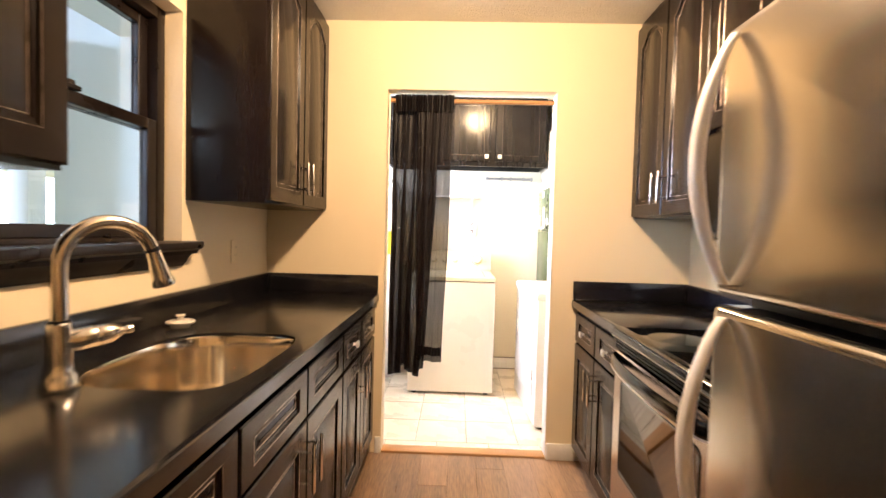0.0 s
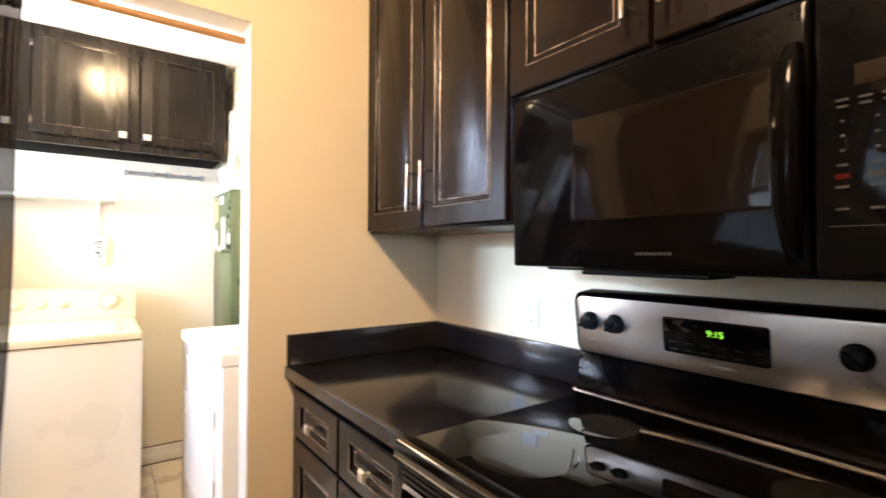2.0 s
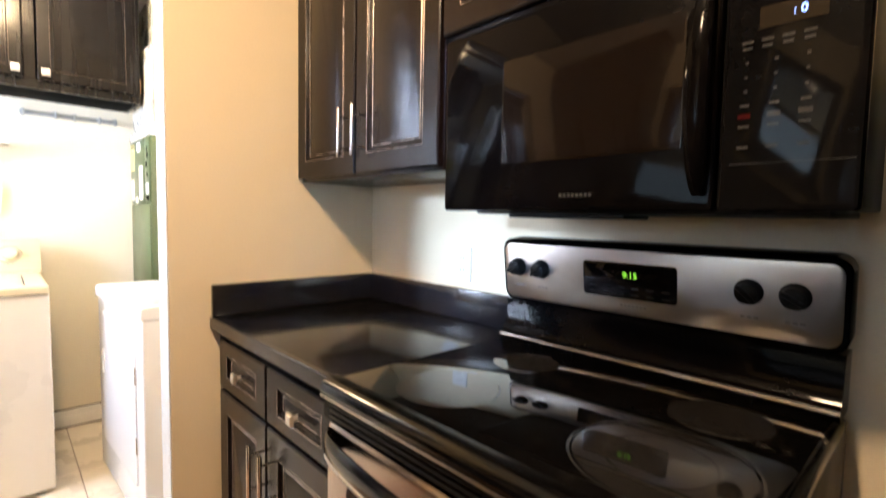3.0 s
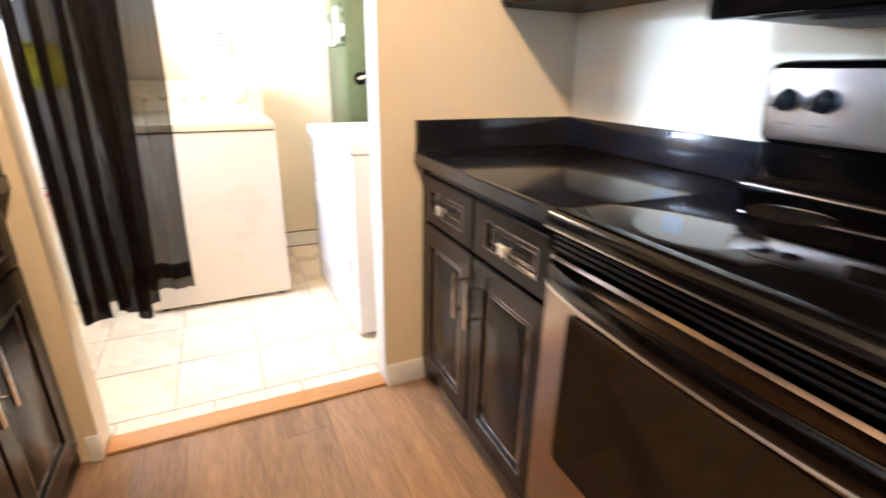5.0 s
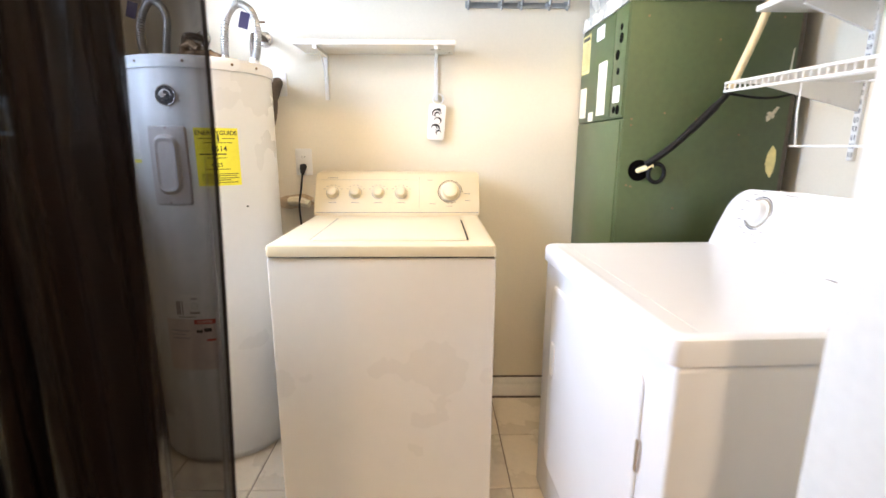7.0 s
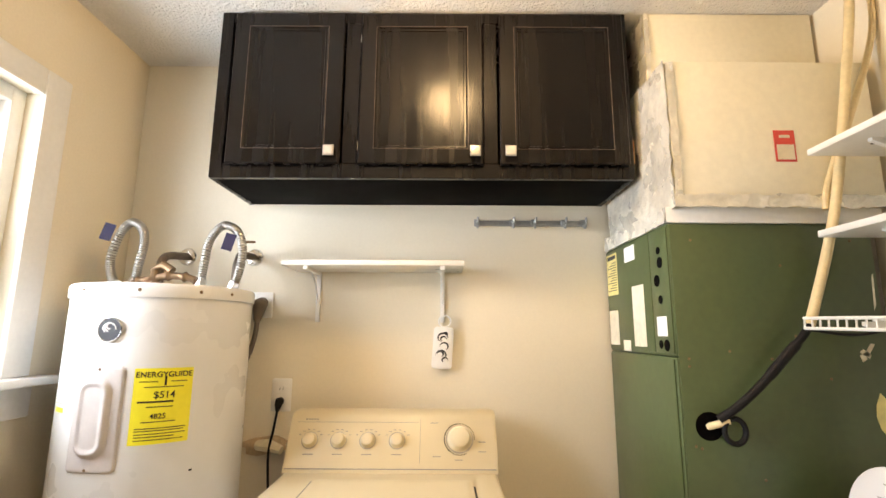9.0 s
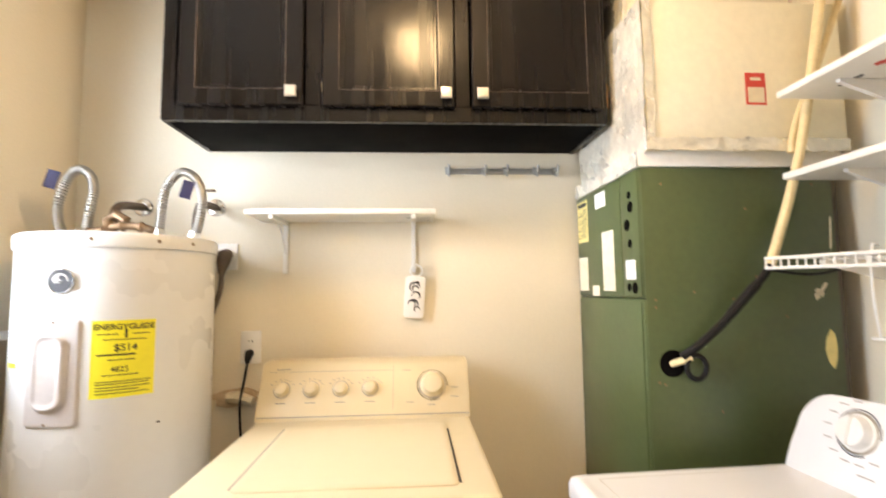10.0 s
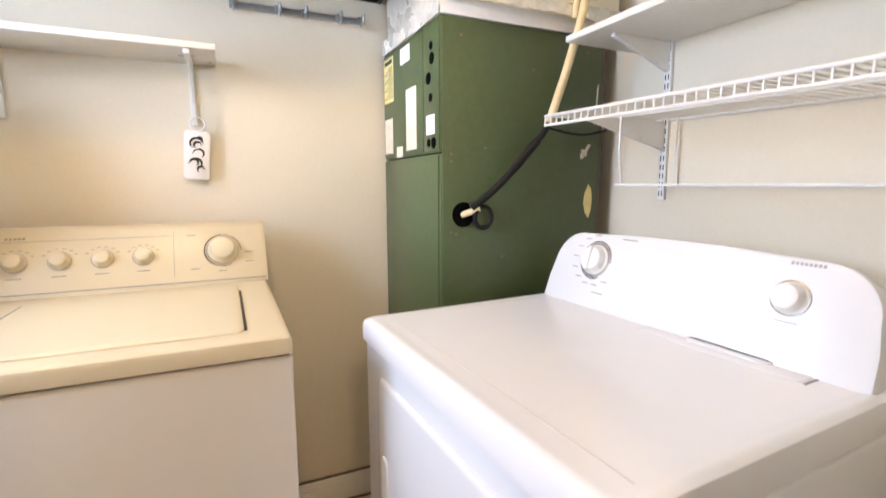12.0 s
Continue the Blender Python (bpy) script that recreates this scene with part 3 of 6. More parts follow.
# ---- counters ----
def counter_left():
    c = thing("countertop", "black solid-surface countertop with a sink cut-out", "countertop", pose(0, 0, 0.876))
    cx, cy, hw, hl = -0.632, 1.232, 0.214, 0.29
    n = 48
    hole = []
    for k in range(n):
        a = 2 * math.pi * k / n
        u, v = math.cos(a), math.sin(a)
        p = 4.6 if u > 0 else 2.9
        s = (abs(u) ** p + abs(v) ** p) ** (-1 / p)
        hole.append((cx + hw * s * u, cy + hl * s * v))
    x0, x1, y0, y1 = XL + 0.001, -0.366, -0.6, 2.599
    bm = bmesh.new()

    def square(px, py):
        u, v = px - cx, py - cy
        t = min((x1 - cx) / u if u > 1e-9 else 9e9, (x0 - cx) / u if u < -1e-9 else 9e9, 0.6 / v if v > 1e-9 else 9e9, -0.6 / v if v < -1e-9 else 9e9)
        return (cx + u * t, cy + v * t)
    outer = [square(*p) for p in hole]
    corners = [(x1, cy + 0.6), (x0, cy + 0.6), (x0, cy - 0.6), (x1, cy - 0.6)]
    for c_ in corners:
        i = min(range(n), key=lambda k: (outer[k][0] - c_[0]) ** 2 + (outer[k][1] - c_[1]) ** 2)
        outer[i] = c_
    T = 0.038
    rings(bm, [[(x, y, 0) for x, y in outer], [(x, y, T) for x, y in outer], [(x, y, T) for x, y in hole], [(cx + (x - cx) * 0.995, cy + (y - cy) * 0.995, 0) for x, y in hole], [(x, y, 0) for x, y in outer]], True, False, False)
    box(bm, (x0, y0, 0), (x1, cy - 0.6, T))
    box(bm, (x0, cy + 0.6, 0), (x1, y1, T))
    bmesh.ops.remove_doubles(bm, verts=bm.verts, dist=1e-5)
    part("slab", bm, "counter", c)
    bm = bmesh.new()
    rings(bm, [[(x1 + dx, y, z) for dx, z in ((-0.002, -0.002), (0.009, -0.002), (0.012, 0.001), (0.012, 0.034), (0.0095, 0.0375), (-0.002, 0.0385))] for y in (y0, y1)])
    part("front_edge", bm, "counter", c, "rounded black front edge")
    bpart("backsplash", (x0, y0, T), (x0 + 0.02, y1, 0.144), "counter", c, "", 0.003)
    bpart("end_splash", (x0 + 0.021, y1 - 0.02, T + 0.001), (x1 + 0.008, y1, 0.144), "counter", c, "", 0.003)
    return hole, cx, cy


HOLE, SX, SY = counter_left()


def counter_right():
    c = thing("countertop", "black solid-surface countertop beside the stove", "countertop", pose(0, 0, 0.876))
    y0, y1, x0, x1, T = 1.812, 2.599, 0.746, XR - 0.001, 0.038
    bpart("slab", (x0, y0, 0), (x1, y1, T), "counter", c, "", 0.003)
    bm = bmesh.new()
    rings(bm, [[(x0 - dx, y, z) for dx, z in ((-0.002, -0.002), (0.009, -0.002), (0.012, 0.001), (0.012, 0.034), (0.0095, 0.0375), (-0.002, 0.0385))] for y in (y0, y1)])
    part("front_edge", bm, "counter", c)
    bpart("backsplash", (x1 - 0.02, y0, T + 0.0005), (x1, y1, 0.144), "counter", c, "", 0.003)
    bpart("end_splash", (x0 - 0.008, y1 - 0.02, T + 0.001), (x1 - 0.021, y1, 0.144), "counter", c, "", 0.003)


counter_right()
# ---- refrigerator ----
def fridge():
    f = thing("refrigerator", "brushed stainless top-freezer refrigerator with bowed silver handles", "refrigerator", pose(0.634, 0.970, 0, 0, 0, -90))
    W = 0.77
    bpart("cabinet_body", (0.004, 0.078, 0.03), (W - 0.004, 0.715, 1.69), "black_matte", f, "black textured side panels", 0.008)
    bpart("base_grille", (0.01, 0.09, 0.0), (W - 0.01, 0.12, 0.075), "black_matte", f, "", 0.003)

    def door(name, z0, z1, h0, h1):
        bm = bmesh.new()
        loops = []
        for d, ins in ((0.070, 0.0), (0.014, 0.0), (0.006, 0.003), (0.001, 0.010), (0.0, 0.018)):
            loops.append([(W / 2 + x, d, (z0 + z1) / 2 + z) for x, z in rounded(W - 2 * ins, z1 - z0 - 2 * ins, 0.012, 4)])
        rings(bm, loops)
        d_ = part(name, bm, "steel_v", f, "brushed stainless door skin")
        bm = bmesh.new()
        n = 24
        loops = []
        for k in range(n + 1):
            t = k / n
            s = math.sin(math.pi * t) ** 0.8
            z = h0 + (h1 - h0) * t
            w_, th = 0.013 + 0.005 * s, 0.009 + 0.0055 * s
            y = -0.009 - 0.065 * s
            loops.append([(0.058 + w_ * math.cos(a), y + th * math.sin(a), z) for a in [2 * math.pi * j / 12 for j in range(12)]])
        rings(bm, loops)
        part("handle", bm, "silver", d_, "bowed satin silver handle")
        bpart("gasket", (0.012, 0.071, z0 + 0.01), (W - 0.012, 0.079, z1 - 0.01), "black_matte", d_, "black door gasket", 0)
        return d_
    door("freezer_door", 1.163, 1.712, 1.186, 1.686)
    lower = door("fresh_food_door", 0.085, 1.135, 1.118, 0.60)
    # black filler sheet added so the gap between the doors reads as shaded
    bpart("top_cap", (0.006, 0.012, 1.1352), (W - 0.006, 0.0695, 1.1375), "black_matte", lower, "black filler that darkens the gap between the doors", 0)
    bpart("hinge_plate", (0.03, 0.016, 1.1378), (0.075, 0.06, 1.1410), "chrome", lower, "bright hinge plate", 0)
    bpart("hinge_cover", (W - 0.09, 0.02, 1.7125), (W - 0.01, 0.14, 1.727), "grey_plastic", f, "", 0.004)


fridge()


# ---- stove ----
def stove():
    s = thing("stove", "black and stainless glass-top electric range between counter and refrigerator", "stove", pose(0.715, 1.806, 0, 0, 0, -90))
    W = 0.750
    bpart("body", (0.003, 0.045, 0.06), (W - 0.003, 0.645, 0.90), "black_matte", s, "", 0.003)
    bpart("kick", (0.02, 0.08, 0.0), (W - 0.02, 0.6, 0.06), "black_matte", s, "", 0)
    c = bpart("cooktop_frame", (0.0, 0.0, 0.895), (W, 0.58, 0.917), "black_enamel", s, "black cooktop frame", 0.006)
    bpart("cooktop_glass", (0.012, 0.030, 0.9175), (W - 0.012, 0.566, 0.923), "black_glass", s, "polished black ceramic glass", 0.002)
    bm = bmesh.new()
    rings(bm, [[(x, y, z) for y, z in ((0.028, 0.9175), (0.028, 0.9245), (0.012, 0.9250), (0.004, 0.9240), (-0.003, 0.9215), (-0.009, 0.9165), (-0.0125, 0.9095), (-0.0135, 0.9015), (-0.0115, 0.893), (0.004, 0.893))] for x in (0.0, W)])
    part("front_trim", bm, "black_enamel", s, "glossy black bullnose edge")
    bpart("edge_strip", (0.0, -0.0130, 0.8890), (W, -0.0100, 0.8926), "steel", s, "thin bright metal edge line", 0.0003)
    for x, y, r in ((0.20, 0.155, 0.103), (0.595, 0.185, 0.118), (0.20, 0.405, 0.075), (0.605, 0.405, 0.08)):
        bm = bmesh.new()
        lathe(bm, [(r * 0.0 + 0.001, 0.9231), (r - 0.004, 0.9234), (r, 0.9231)], 48)
        b_ = part("burner", bm, "burner", s, "grey printed burner zone", pose(x, y, 0))
        for rr in ([r + 0.006, r * 0.62] if r > 0.11 else []):
            bm = bmesh.new()
            rings(bm, [[(q * math.cos(2 * math.pi * k / 48), q * math.sin(2 * math.pi * k / 48), 0.9236) for k in range(48)] for q in (rr - 0.002, rr + 0.002)], True, False, False)
            part("burner_ring", bm, "ring_print", b_, "thin printed burner ring")
    # back guard
    bm = bmesh.new()
    rings(bm, [[(x, y, z) for y, z in ((0.555, 0.918), (0.555, 0.945), (0.570, 0.965), (0.578, 1.03), (0.645, 1.03), (0.645, 0.918))] for x in (0.004, W - 0.004)])
    part("back_riser", bm, "black_gloss", s, "glossy black riser")
    bm = bmesh.new()
    tube(bm, [(0.004, 0.551, 0.934), (W - 0.004, 0.551, 0.934)], 0.006, 10)
    part("rear_trim", bm, "nickel", s, "thin metal rear trim rail")
    tilt = pose(W / 2, 0.562, 1.115, 97, 0, 0)
    bm = bmesh.new()
    rings(bm, [[(x, y, d_) for x, y in rounded(W - 2 * i_, 0.172 - 2 * i_, 0.028, 6)] for d_, i_ in ((-0.055, 0.0), (-0.004, 0.0), (0.002, 0.004), (0.002, 0.008))])
    g = part("control_panel", bm, "black_gloss", s, "black panel surround", tilt)
    bm = bmesh.new()
    rings(bm, [[(x, y, d_) for x, y in rounded(W - 0.02 - 2 * i_, 0.150 - 2 * i_, 0.022, 6)] for d_, i_ in ((0.0021, 0.0), (0.0045, 0.0), (0.0055, 0.002))])
    part("face_plate", bm, "steel", g, "brushed stainless face plate")
    bm = bmesh.new()
    rings(bm, [[(x - 0.013, y + 0.005, d_) for x, y in rounded(0.218 - 2 * i_, 0.082 - 2 * i_, 0.008, 4)] for d_, i_ in ((0.0056, 0.0), (0.0075, 0.0), (0.0085, 0.003))])
    part("display", bm, "black_glass", g, "black glass clock display")
    lettering("clock_digits", "9:15", 0.020, "green_digit", g, pose(-0.006, 0.018, 0.0090) @ Matrix.Shear("XZ", 4, (0, 0)))
    bm = bmesh.new()
    for i in range(6):
        for j in range(2):
            box(bm, (-0.105 + i * 0.034, -0.028 + j * 0.016, 0.0086), (-0.088 + i * 0.034, -0.025 + j * 0.016, 0.0089))
    part("key_legend", bm, "dim_ink", g, "dim grey key legends")
    for x in (-0.318, -0.244, 0.226, 0.298):
        bm = bmesh.new()
        lathe(bm, [(0.024, 0.0056), (0.025, 0.010), (0.022, 0.013), (0.019, 0.030), (0.016, 0.032), (0.002, 0.032)], 24)
        box(bm, (-0.004, -0.021, 0.030), (0.004, 0.021, 0.038), 0.002)
        part("knob", bm, "black_matte", g, "black control knob", pose(x, 0.012, 0, 0, 0, 20 * x * 10))
        bm = bmesh.new()
        for k in range(3):
            box(bm, (x - 0.014 + 0.011 * k, -0.040, 0.0056), (x - 0.006 + 0.011 * k, -0.036, 0.0060))
        part("knob_legend", bm, "grey_ink", g)
    bm = bmesh.new()
    for k in range(7):
        box(bm, (-0.03 + 0.009 * k, -0.055, 0.0056), (-0.024 + 0.009 * k, -0.050, 0.0060))
    part("maker_mark", bm, "grey_ink", g, "small grey maker mark")
    # front
    bm = bmesh.new()
    rings(bm, [[(x, y, z) for y, z in ((0.045, 0.892), (-0.006, 0.892), (-0.004, 0.845), (0.045, 0.84))] for x in (0.002, W - 0.002)])
    v = part("vent_strip", bm, "black_gloss", s, "black vent strip")
    for k in range(3):
        bpart("vent_louver", (0.03, -0.009, 0.853 + 0.012 * k), (W - 0.03, -0.004, 0.858 + 0.012 * k), "black_matte", v, "", 0.001)
    d = part("oven_door", rings(bmesh.new(), [[(W / 2 + x, y, 0.515 + z) for x, z in rounded(W - 0.008 - 2 * i, 0.635 - 2 * i, 0.01, 3)] for y, i in ((0.044, 0.0), (0.006, 0.0), (0.0, 0.006))]), "oven_steel", s, "stainless framed oven door")
    rim = rings(bmesh.new(), [[(W / 2 + x, y, 0.560 + z) for x, z in rounded(0.57 - 2 * i, 0.345 - 2 * i, 0.02, 4)] for y, i in ((-0.0005, -0.008), (-0.003, -0.006), (-0.003, 0.0), (-0.0012, 0.003))])
    part("window", rim, "black_glass", d, "dark oven window glass")
    bm = bmesh.new()
    loops = []
    for k in range(33):
        t = k / 32
        bow = min(1.0, math.sin(math.pi * t) ** 0.45 * 1.02)
        loops.append([(0.022 + (W - 0.044) * t, -0.004 - 0.046 * bow + 0.009 * math.cos(a), 0.806 + 0.024 * math.sin(a)) for a in [2 * math.pi * j / 14 for j in range(14)]])
    rings(bm, loops)
    part("handle", bm, "black_enamel", d, "curved black oven handle")
    bm = bmesh.new()
    tube(bm, [(0.022 + (W - 0.044) * k / 32, -0.008 - 0.046 * min(1.0, math.sin(math.pi * k / 32) ** 0.45 * 1.02), 0.784) for k in range(33)], 0.0035, 8)
    part("handle_trim", bm, "steel", d, "bright trim line on the handle")
    part("storage_drawer", rings(bmesh.new(), [[(W / 2 + x, y, 0.13 + z) for x, z in rounded(W - 0.008 - 2 * i, 0.125 - 2 * i, 0.01, 3)] for y, i in ((0.044, 0.0), (0.006, 0.0), (0.0, 0.006))]), "oven_steel", s, "stainless storage drawer front")


stove()


# ---- microwave ----
def microwave():
    W, HH = 0.766, 0.41
    m = thing("microwave", "black glossy over-the-range microwave under a wall cabinet", "microwave", pose(1.03, 1.799, 1.266, 0, 0, -90))
    bpart("body", (0.004, 0.03, 0.012), (W - 0.004, 0.335, HH), "black_matte", m, "", 0.004)
    bpart("bottom_plate", (0.09, 0.02, 0.0), (W - 0.03, 0.33, 0.0125), "black_matte", m, "", 0.004)
    bpart("light_housing", (0.19, 0.015, -0.008), (0.45, 0.12, 0.0), "black_matte", m, "", 0.003)

    def slab(name, x0, x1, z0, z1, mat, label):
        bm = bmesh.new()
        rings(bm, [[((x0 + x1) / 2 + x, d, (z0 + z1) / 2 + z) for x, z in rounded(x1 - x0 - 2 * i, z1 - z0 - 2 * i, 0.006, 3)] for d, i in ((0.029, 0.0), (0.006, 0.0), (0.002, 0.002), (0.0, 0.007))])
        return part(name, bm, mat, m, label)
    d = slab("door", 0.0, 0.597, 0.006, HH - 0.004, "black_gloss", "glossy black door")
    p = slab("control_panel", 0.600, W, 0.006, HH - 0.004, "panel_glass", "black glass keypad panel")
    bm = rings(bmesh.new(), [[(0.362 + x, y, 0.212 + z) for x, z in rounded(0.37 - 2 * i, 0.215 - 2 * i, 0.004, 2)] for y, i in ((-0.0003, 0.0), (-0.0012, 0.0), (-0.0016, 0.002))])
    part("window", bm, "mw_window", d, "smoked screened door window")
    bm = bmesh.new()
    loops = []
    for k in range(21):
        t = k / 20
        s = math.sin(math.pi * t) ** 0.6
        loops.append([(0.578 + (0.010 + 0.008 * s) * math.cos(a), -0.004 - 0.034 * s + 0.010 * math.sin(a), 0.03 + 0.312 * t) for a in [2 * math.pi * j / 12 for j in range(12)]])
    rings(bm, loops)
    part("handle", bm, "black_gloss", d, "curved glossy black handle")
    bm = bmesh.new()
    for k in range(8):
        box(bm, (0.325 + 0.009 * k, -0.0008, 0.033), (0.331 + 0.009 * k, -0.0001, 0.039))
    part("maker_mark", bm, "dim_ink", d, "small dim maker mark")
    bpart("display", (0.645, -0.0010, 0.262), (0.722, -0.0002, 0.292), "mw_window", p, "dark clock display", 0)
    lettering("clock_digits", ": 0", 0.016, "blue_digit", p, pose(0.692, -0.0013, 0.277) @ FRONT)
    bm = bmesh.new()
    for r, (z, w_, n_) in enumerate(((0.247, 0.014, 4), (0.238, 0.012, 4), (0.218, 0.004, 3), (0.198, 0.004, 3), (0.178, 0.004, 3), (0.158, 0.012, 3), (0.128, 0.014, 3), (0.098, 0.014, 3))):
        for k in range(n_):
            x = 0.632 + k * (0.024 if n_ == 4 else 0.036)
            box(bm, (x - w_ / 2, -0.0007, z - 0.0017), (x + w_ / 2, -0.0001, z + 0.0017))
    tagged(part("key_legend", bm, "dim_ink", p, "dim grey key legends"), kind="stuff")
    for x, mt in ((0.632, "dark_red"), (0.668, "dim_ink"), (0.704, "dim_ink")):
        bpart("key", (x - 0.008, -0.0007, 0.139), (x + 0.008, -0.0001, 0.146), mt, p, "outlined key", 0)
    bpart("trim_line", (0.617, -0.001, 0.074), (W - 0.006, -0.0001, 0.0752), "dim_ink", p, "thin bright trim line", 0)


microwave()


# ---- sink, faucet, stopper ----
def sink():
    bm = bmesh.new()
    steps = ((0.9985, 0.903), (0.994, 0.9045), (0.985, 0.900), (0.975, 0.86), (0.95, 0.75), (0.90, 0.715), (0.80, 0.70), (0.30, 0.693), (0.12, 0.690))
    rings(bm, [[(SX + (x - SX) * k, SY + (y - SY) * k, z) for x, y in HOLE] for k, z in steps], True, False, True)
    s = thing("sink", "undermounted brushed stainless steel D-shaped sink bowl", "sink", pose(0, 0, 0))
    b = part("bowl", bm, "sink_steel", s)
    bm = bmesh.new()
    lathe(bm, [(0.045, 0.691), (0.043, 0.695), (0.030, 0.693), (0.028, 0.688), (0.001, 0.688)], 24, pose(SX, SY, 0))
    part("drain", bm, "chrome", s, "chrome drain ring")


sink()


def faucet():
    f = thing("faucet", "brushed nickel pull-down gooseneck kitchen faucet on the counter", "faucet", pose(-0.769, 0.924, 0.9145, 0, 0, 60))
    bm = bmesh.new()
    lathe(bm, [(0.001, 0.0), (0.0375, 0.0), (0.0385, 0.004), (0.0375, 0.014), (0.031, 0.030), (0.0255, 0.042), (0.0245, 0.06), (0.0245, 0.12), (0.0225, 0.143), (0.0185, 0.147), (0.001, 0.148)], 28)
    part("base", bm, "nickel", f, "tapered nickel base")
    bm = bmesh.new()
    pts = [(0, 0, 0.146), (0, 0, 0.21), (0, 0, 0.262)]
    r = 0.098
    pts += [(r - r * math.cos(radians(a)), 0, 0.268 + r * math.sin(radians(a))) for a in range(10, 161, 15)]
    tube(bm, smooth_path(pts, 4), 0.0165, 16)
    part("neck", bm, "nickel", f)
    bm = bmesh.new()
    lathe(bm, [(0.0165, 0.1475), (0.0195, 0.1478), (0.0195, 0.1505), (0.0165, 0.151)], 24)
    part("seam_ring", bm, "black_matte", f, "dark seam above the base")
    m = pose(1.94 * r, 0, 0.3015) @ pose(0, 0, 0, 180, 0, 0) @ pose(0, 0, 0, 0, 18, 0)
    bm = bmesh.new()
    lathe(bm, [(0.001, -0.005), (0.0165, -0.004), (0.0172, 0.004), (0.0172, 0.006)], 20, m)
    part("collar", bm, "black_matte", f, "dark seam collar")
    bm = bmesh.new()
    lathe(bm, [(0.001, 0.006), (0.0172, 0.006), (0.0185, 0.03), (0.024, 0.075), (0.027, 0.092), (0.025, 0.097), (0.018, 0.098), (0.001, 0.096)], 24, m)
    part("spray_head", bm, "nickel", f, "flared spray head")
    side = pose(0, 0, 0.102, 0, 84, -12)
    bm = bmesh.new()
    lathe(bm, [(0.001, 0.012), (0.021, 0.014), (0.0245, 0.03), (0.0245, 0.065), (0.023, 0.068), (0.0235, 0.071), (0.022, 0.095), (0.013, 0.112), (0.008, 0.116), (0.008, 0.122), (0.011, 0.128), (0.009, 0.137), (0.001, 0.140)], 20, side)
    part("lever", bm, "nickel", f, "short side lever handle")


faucet()
bm = bmesh.new()
lathe(bm, [(0.001, 0.0), (0.030, 0.0), (0.032, 0.012), (0.046, 0.016), (0.048, 0.021), (0.040, 0.025), (0.012, 0.027), (0.009, 0.036), (0.016, 0.040), (0.015, 0.046), (0.001, 0.048)], 28)
solo("sink_stopper", bm, "ceramic", "cream sink strainer stopper resting on the black counter", "sink stopper", pose(-0.89, 1.575, 0.9145))


# ---- wall plates ----
def wall_plate(m, label, holes=True, name="outlet", mat="white_plastic"):
    o = thing(name, label, "outlet", m)
    bm = rings(bmesh.new(), [[(x, -d, z) for x, z in rounded(0.072 - 2 * i, 0.116 - 2 * i, 0.006, 3)] for d, i in ((0.0005, 0.0), (0.004, 0.0), (0.006, 0.003))])
    part("plate", bm, mat, o)
    if holes:
        for z in (-0.02, 0.02):
            bm = rings(bmesh.new(), [[(x, -d, z + q) for x, q in rounded(0.032, 0.027, 0.010, 4)] for d in (0.0061, 0.0075)])
            s = part("socket", bm, mat, o)
            for x in (-0.006, 0.006):
                bpart("slot", (x - 0.001, -0.0079, z - 0.003), (x + 0.001, -0.0074, z + 0.006), "ink", s, "", 0)
    else:
        bpart("toggle", (-0.005, -0.012, -0.010), (0.005, -0.006, 0.012), "white_plastic", o, "", 0.001)
    return o


wall_plate(pose(XR - 0.0005, 2.062, 1.10, 0, 0, -90), "white duplex outlet on the wall beside the stove")
wall_plate(pose(XL + 0.0005, 2.20, 1.155, 0, 0, 90), "beige wall outlet above the black counter", mat="wall")


# ---- curtain ----
CY = WY + 0.072


def cloth(name, mat, parent, x_at, z_bottom, y_at, top=2.05, nu=90, nv=30, z_low=None, z_high=None, label=""):
    """A hanging sheet: x_at(u, v), y_at(u, v) and z_bottom(u) give its folds and its lower edge."""
    bm = bmesh.new()
    grid = []
    for j in range(nv + 1):
        row = []
        for i in range(nu + 1):
            u, v = i / nu, j / nv
            z0 = z_bottom(u) if z_low is None else z_bottom(u) + z_low
            z1 = top if z_high is None else z_bottom(u) + z_high
            z = z1 + (z0 - z1) * v
            vv = (2.05 - z) / (2.05 - z_bottom(u))
            row.append(bm.verts.new((x_at(u, vv), y_at(u, vv), z)))
        grid.append(row)
    for a, b in zip(grid, grid[1:]):
        for i in range(nu):
            bm.faces.new((a[i], a[i + 1], b[i + 1], b[i]))
    return part(name, bm, mat, parent, label)


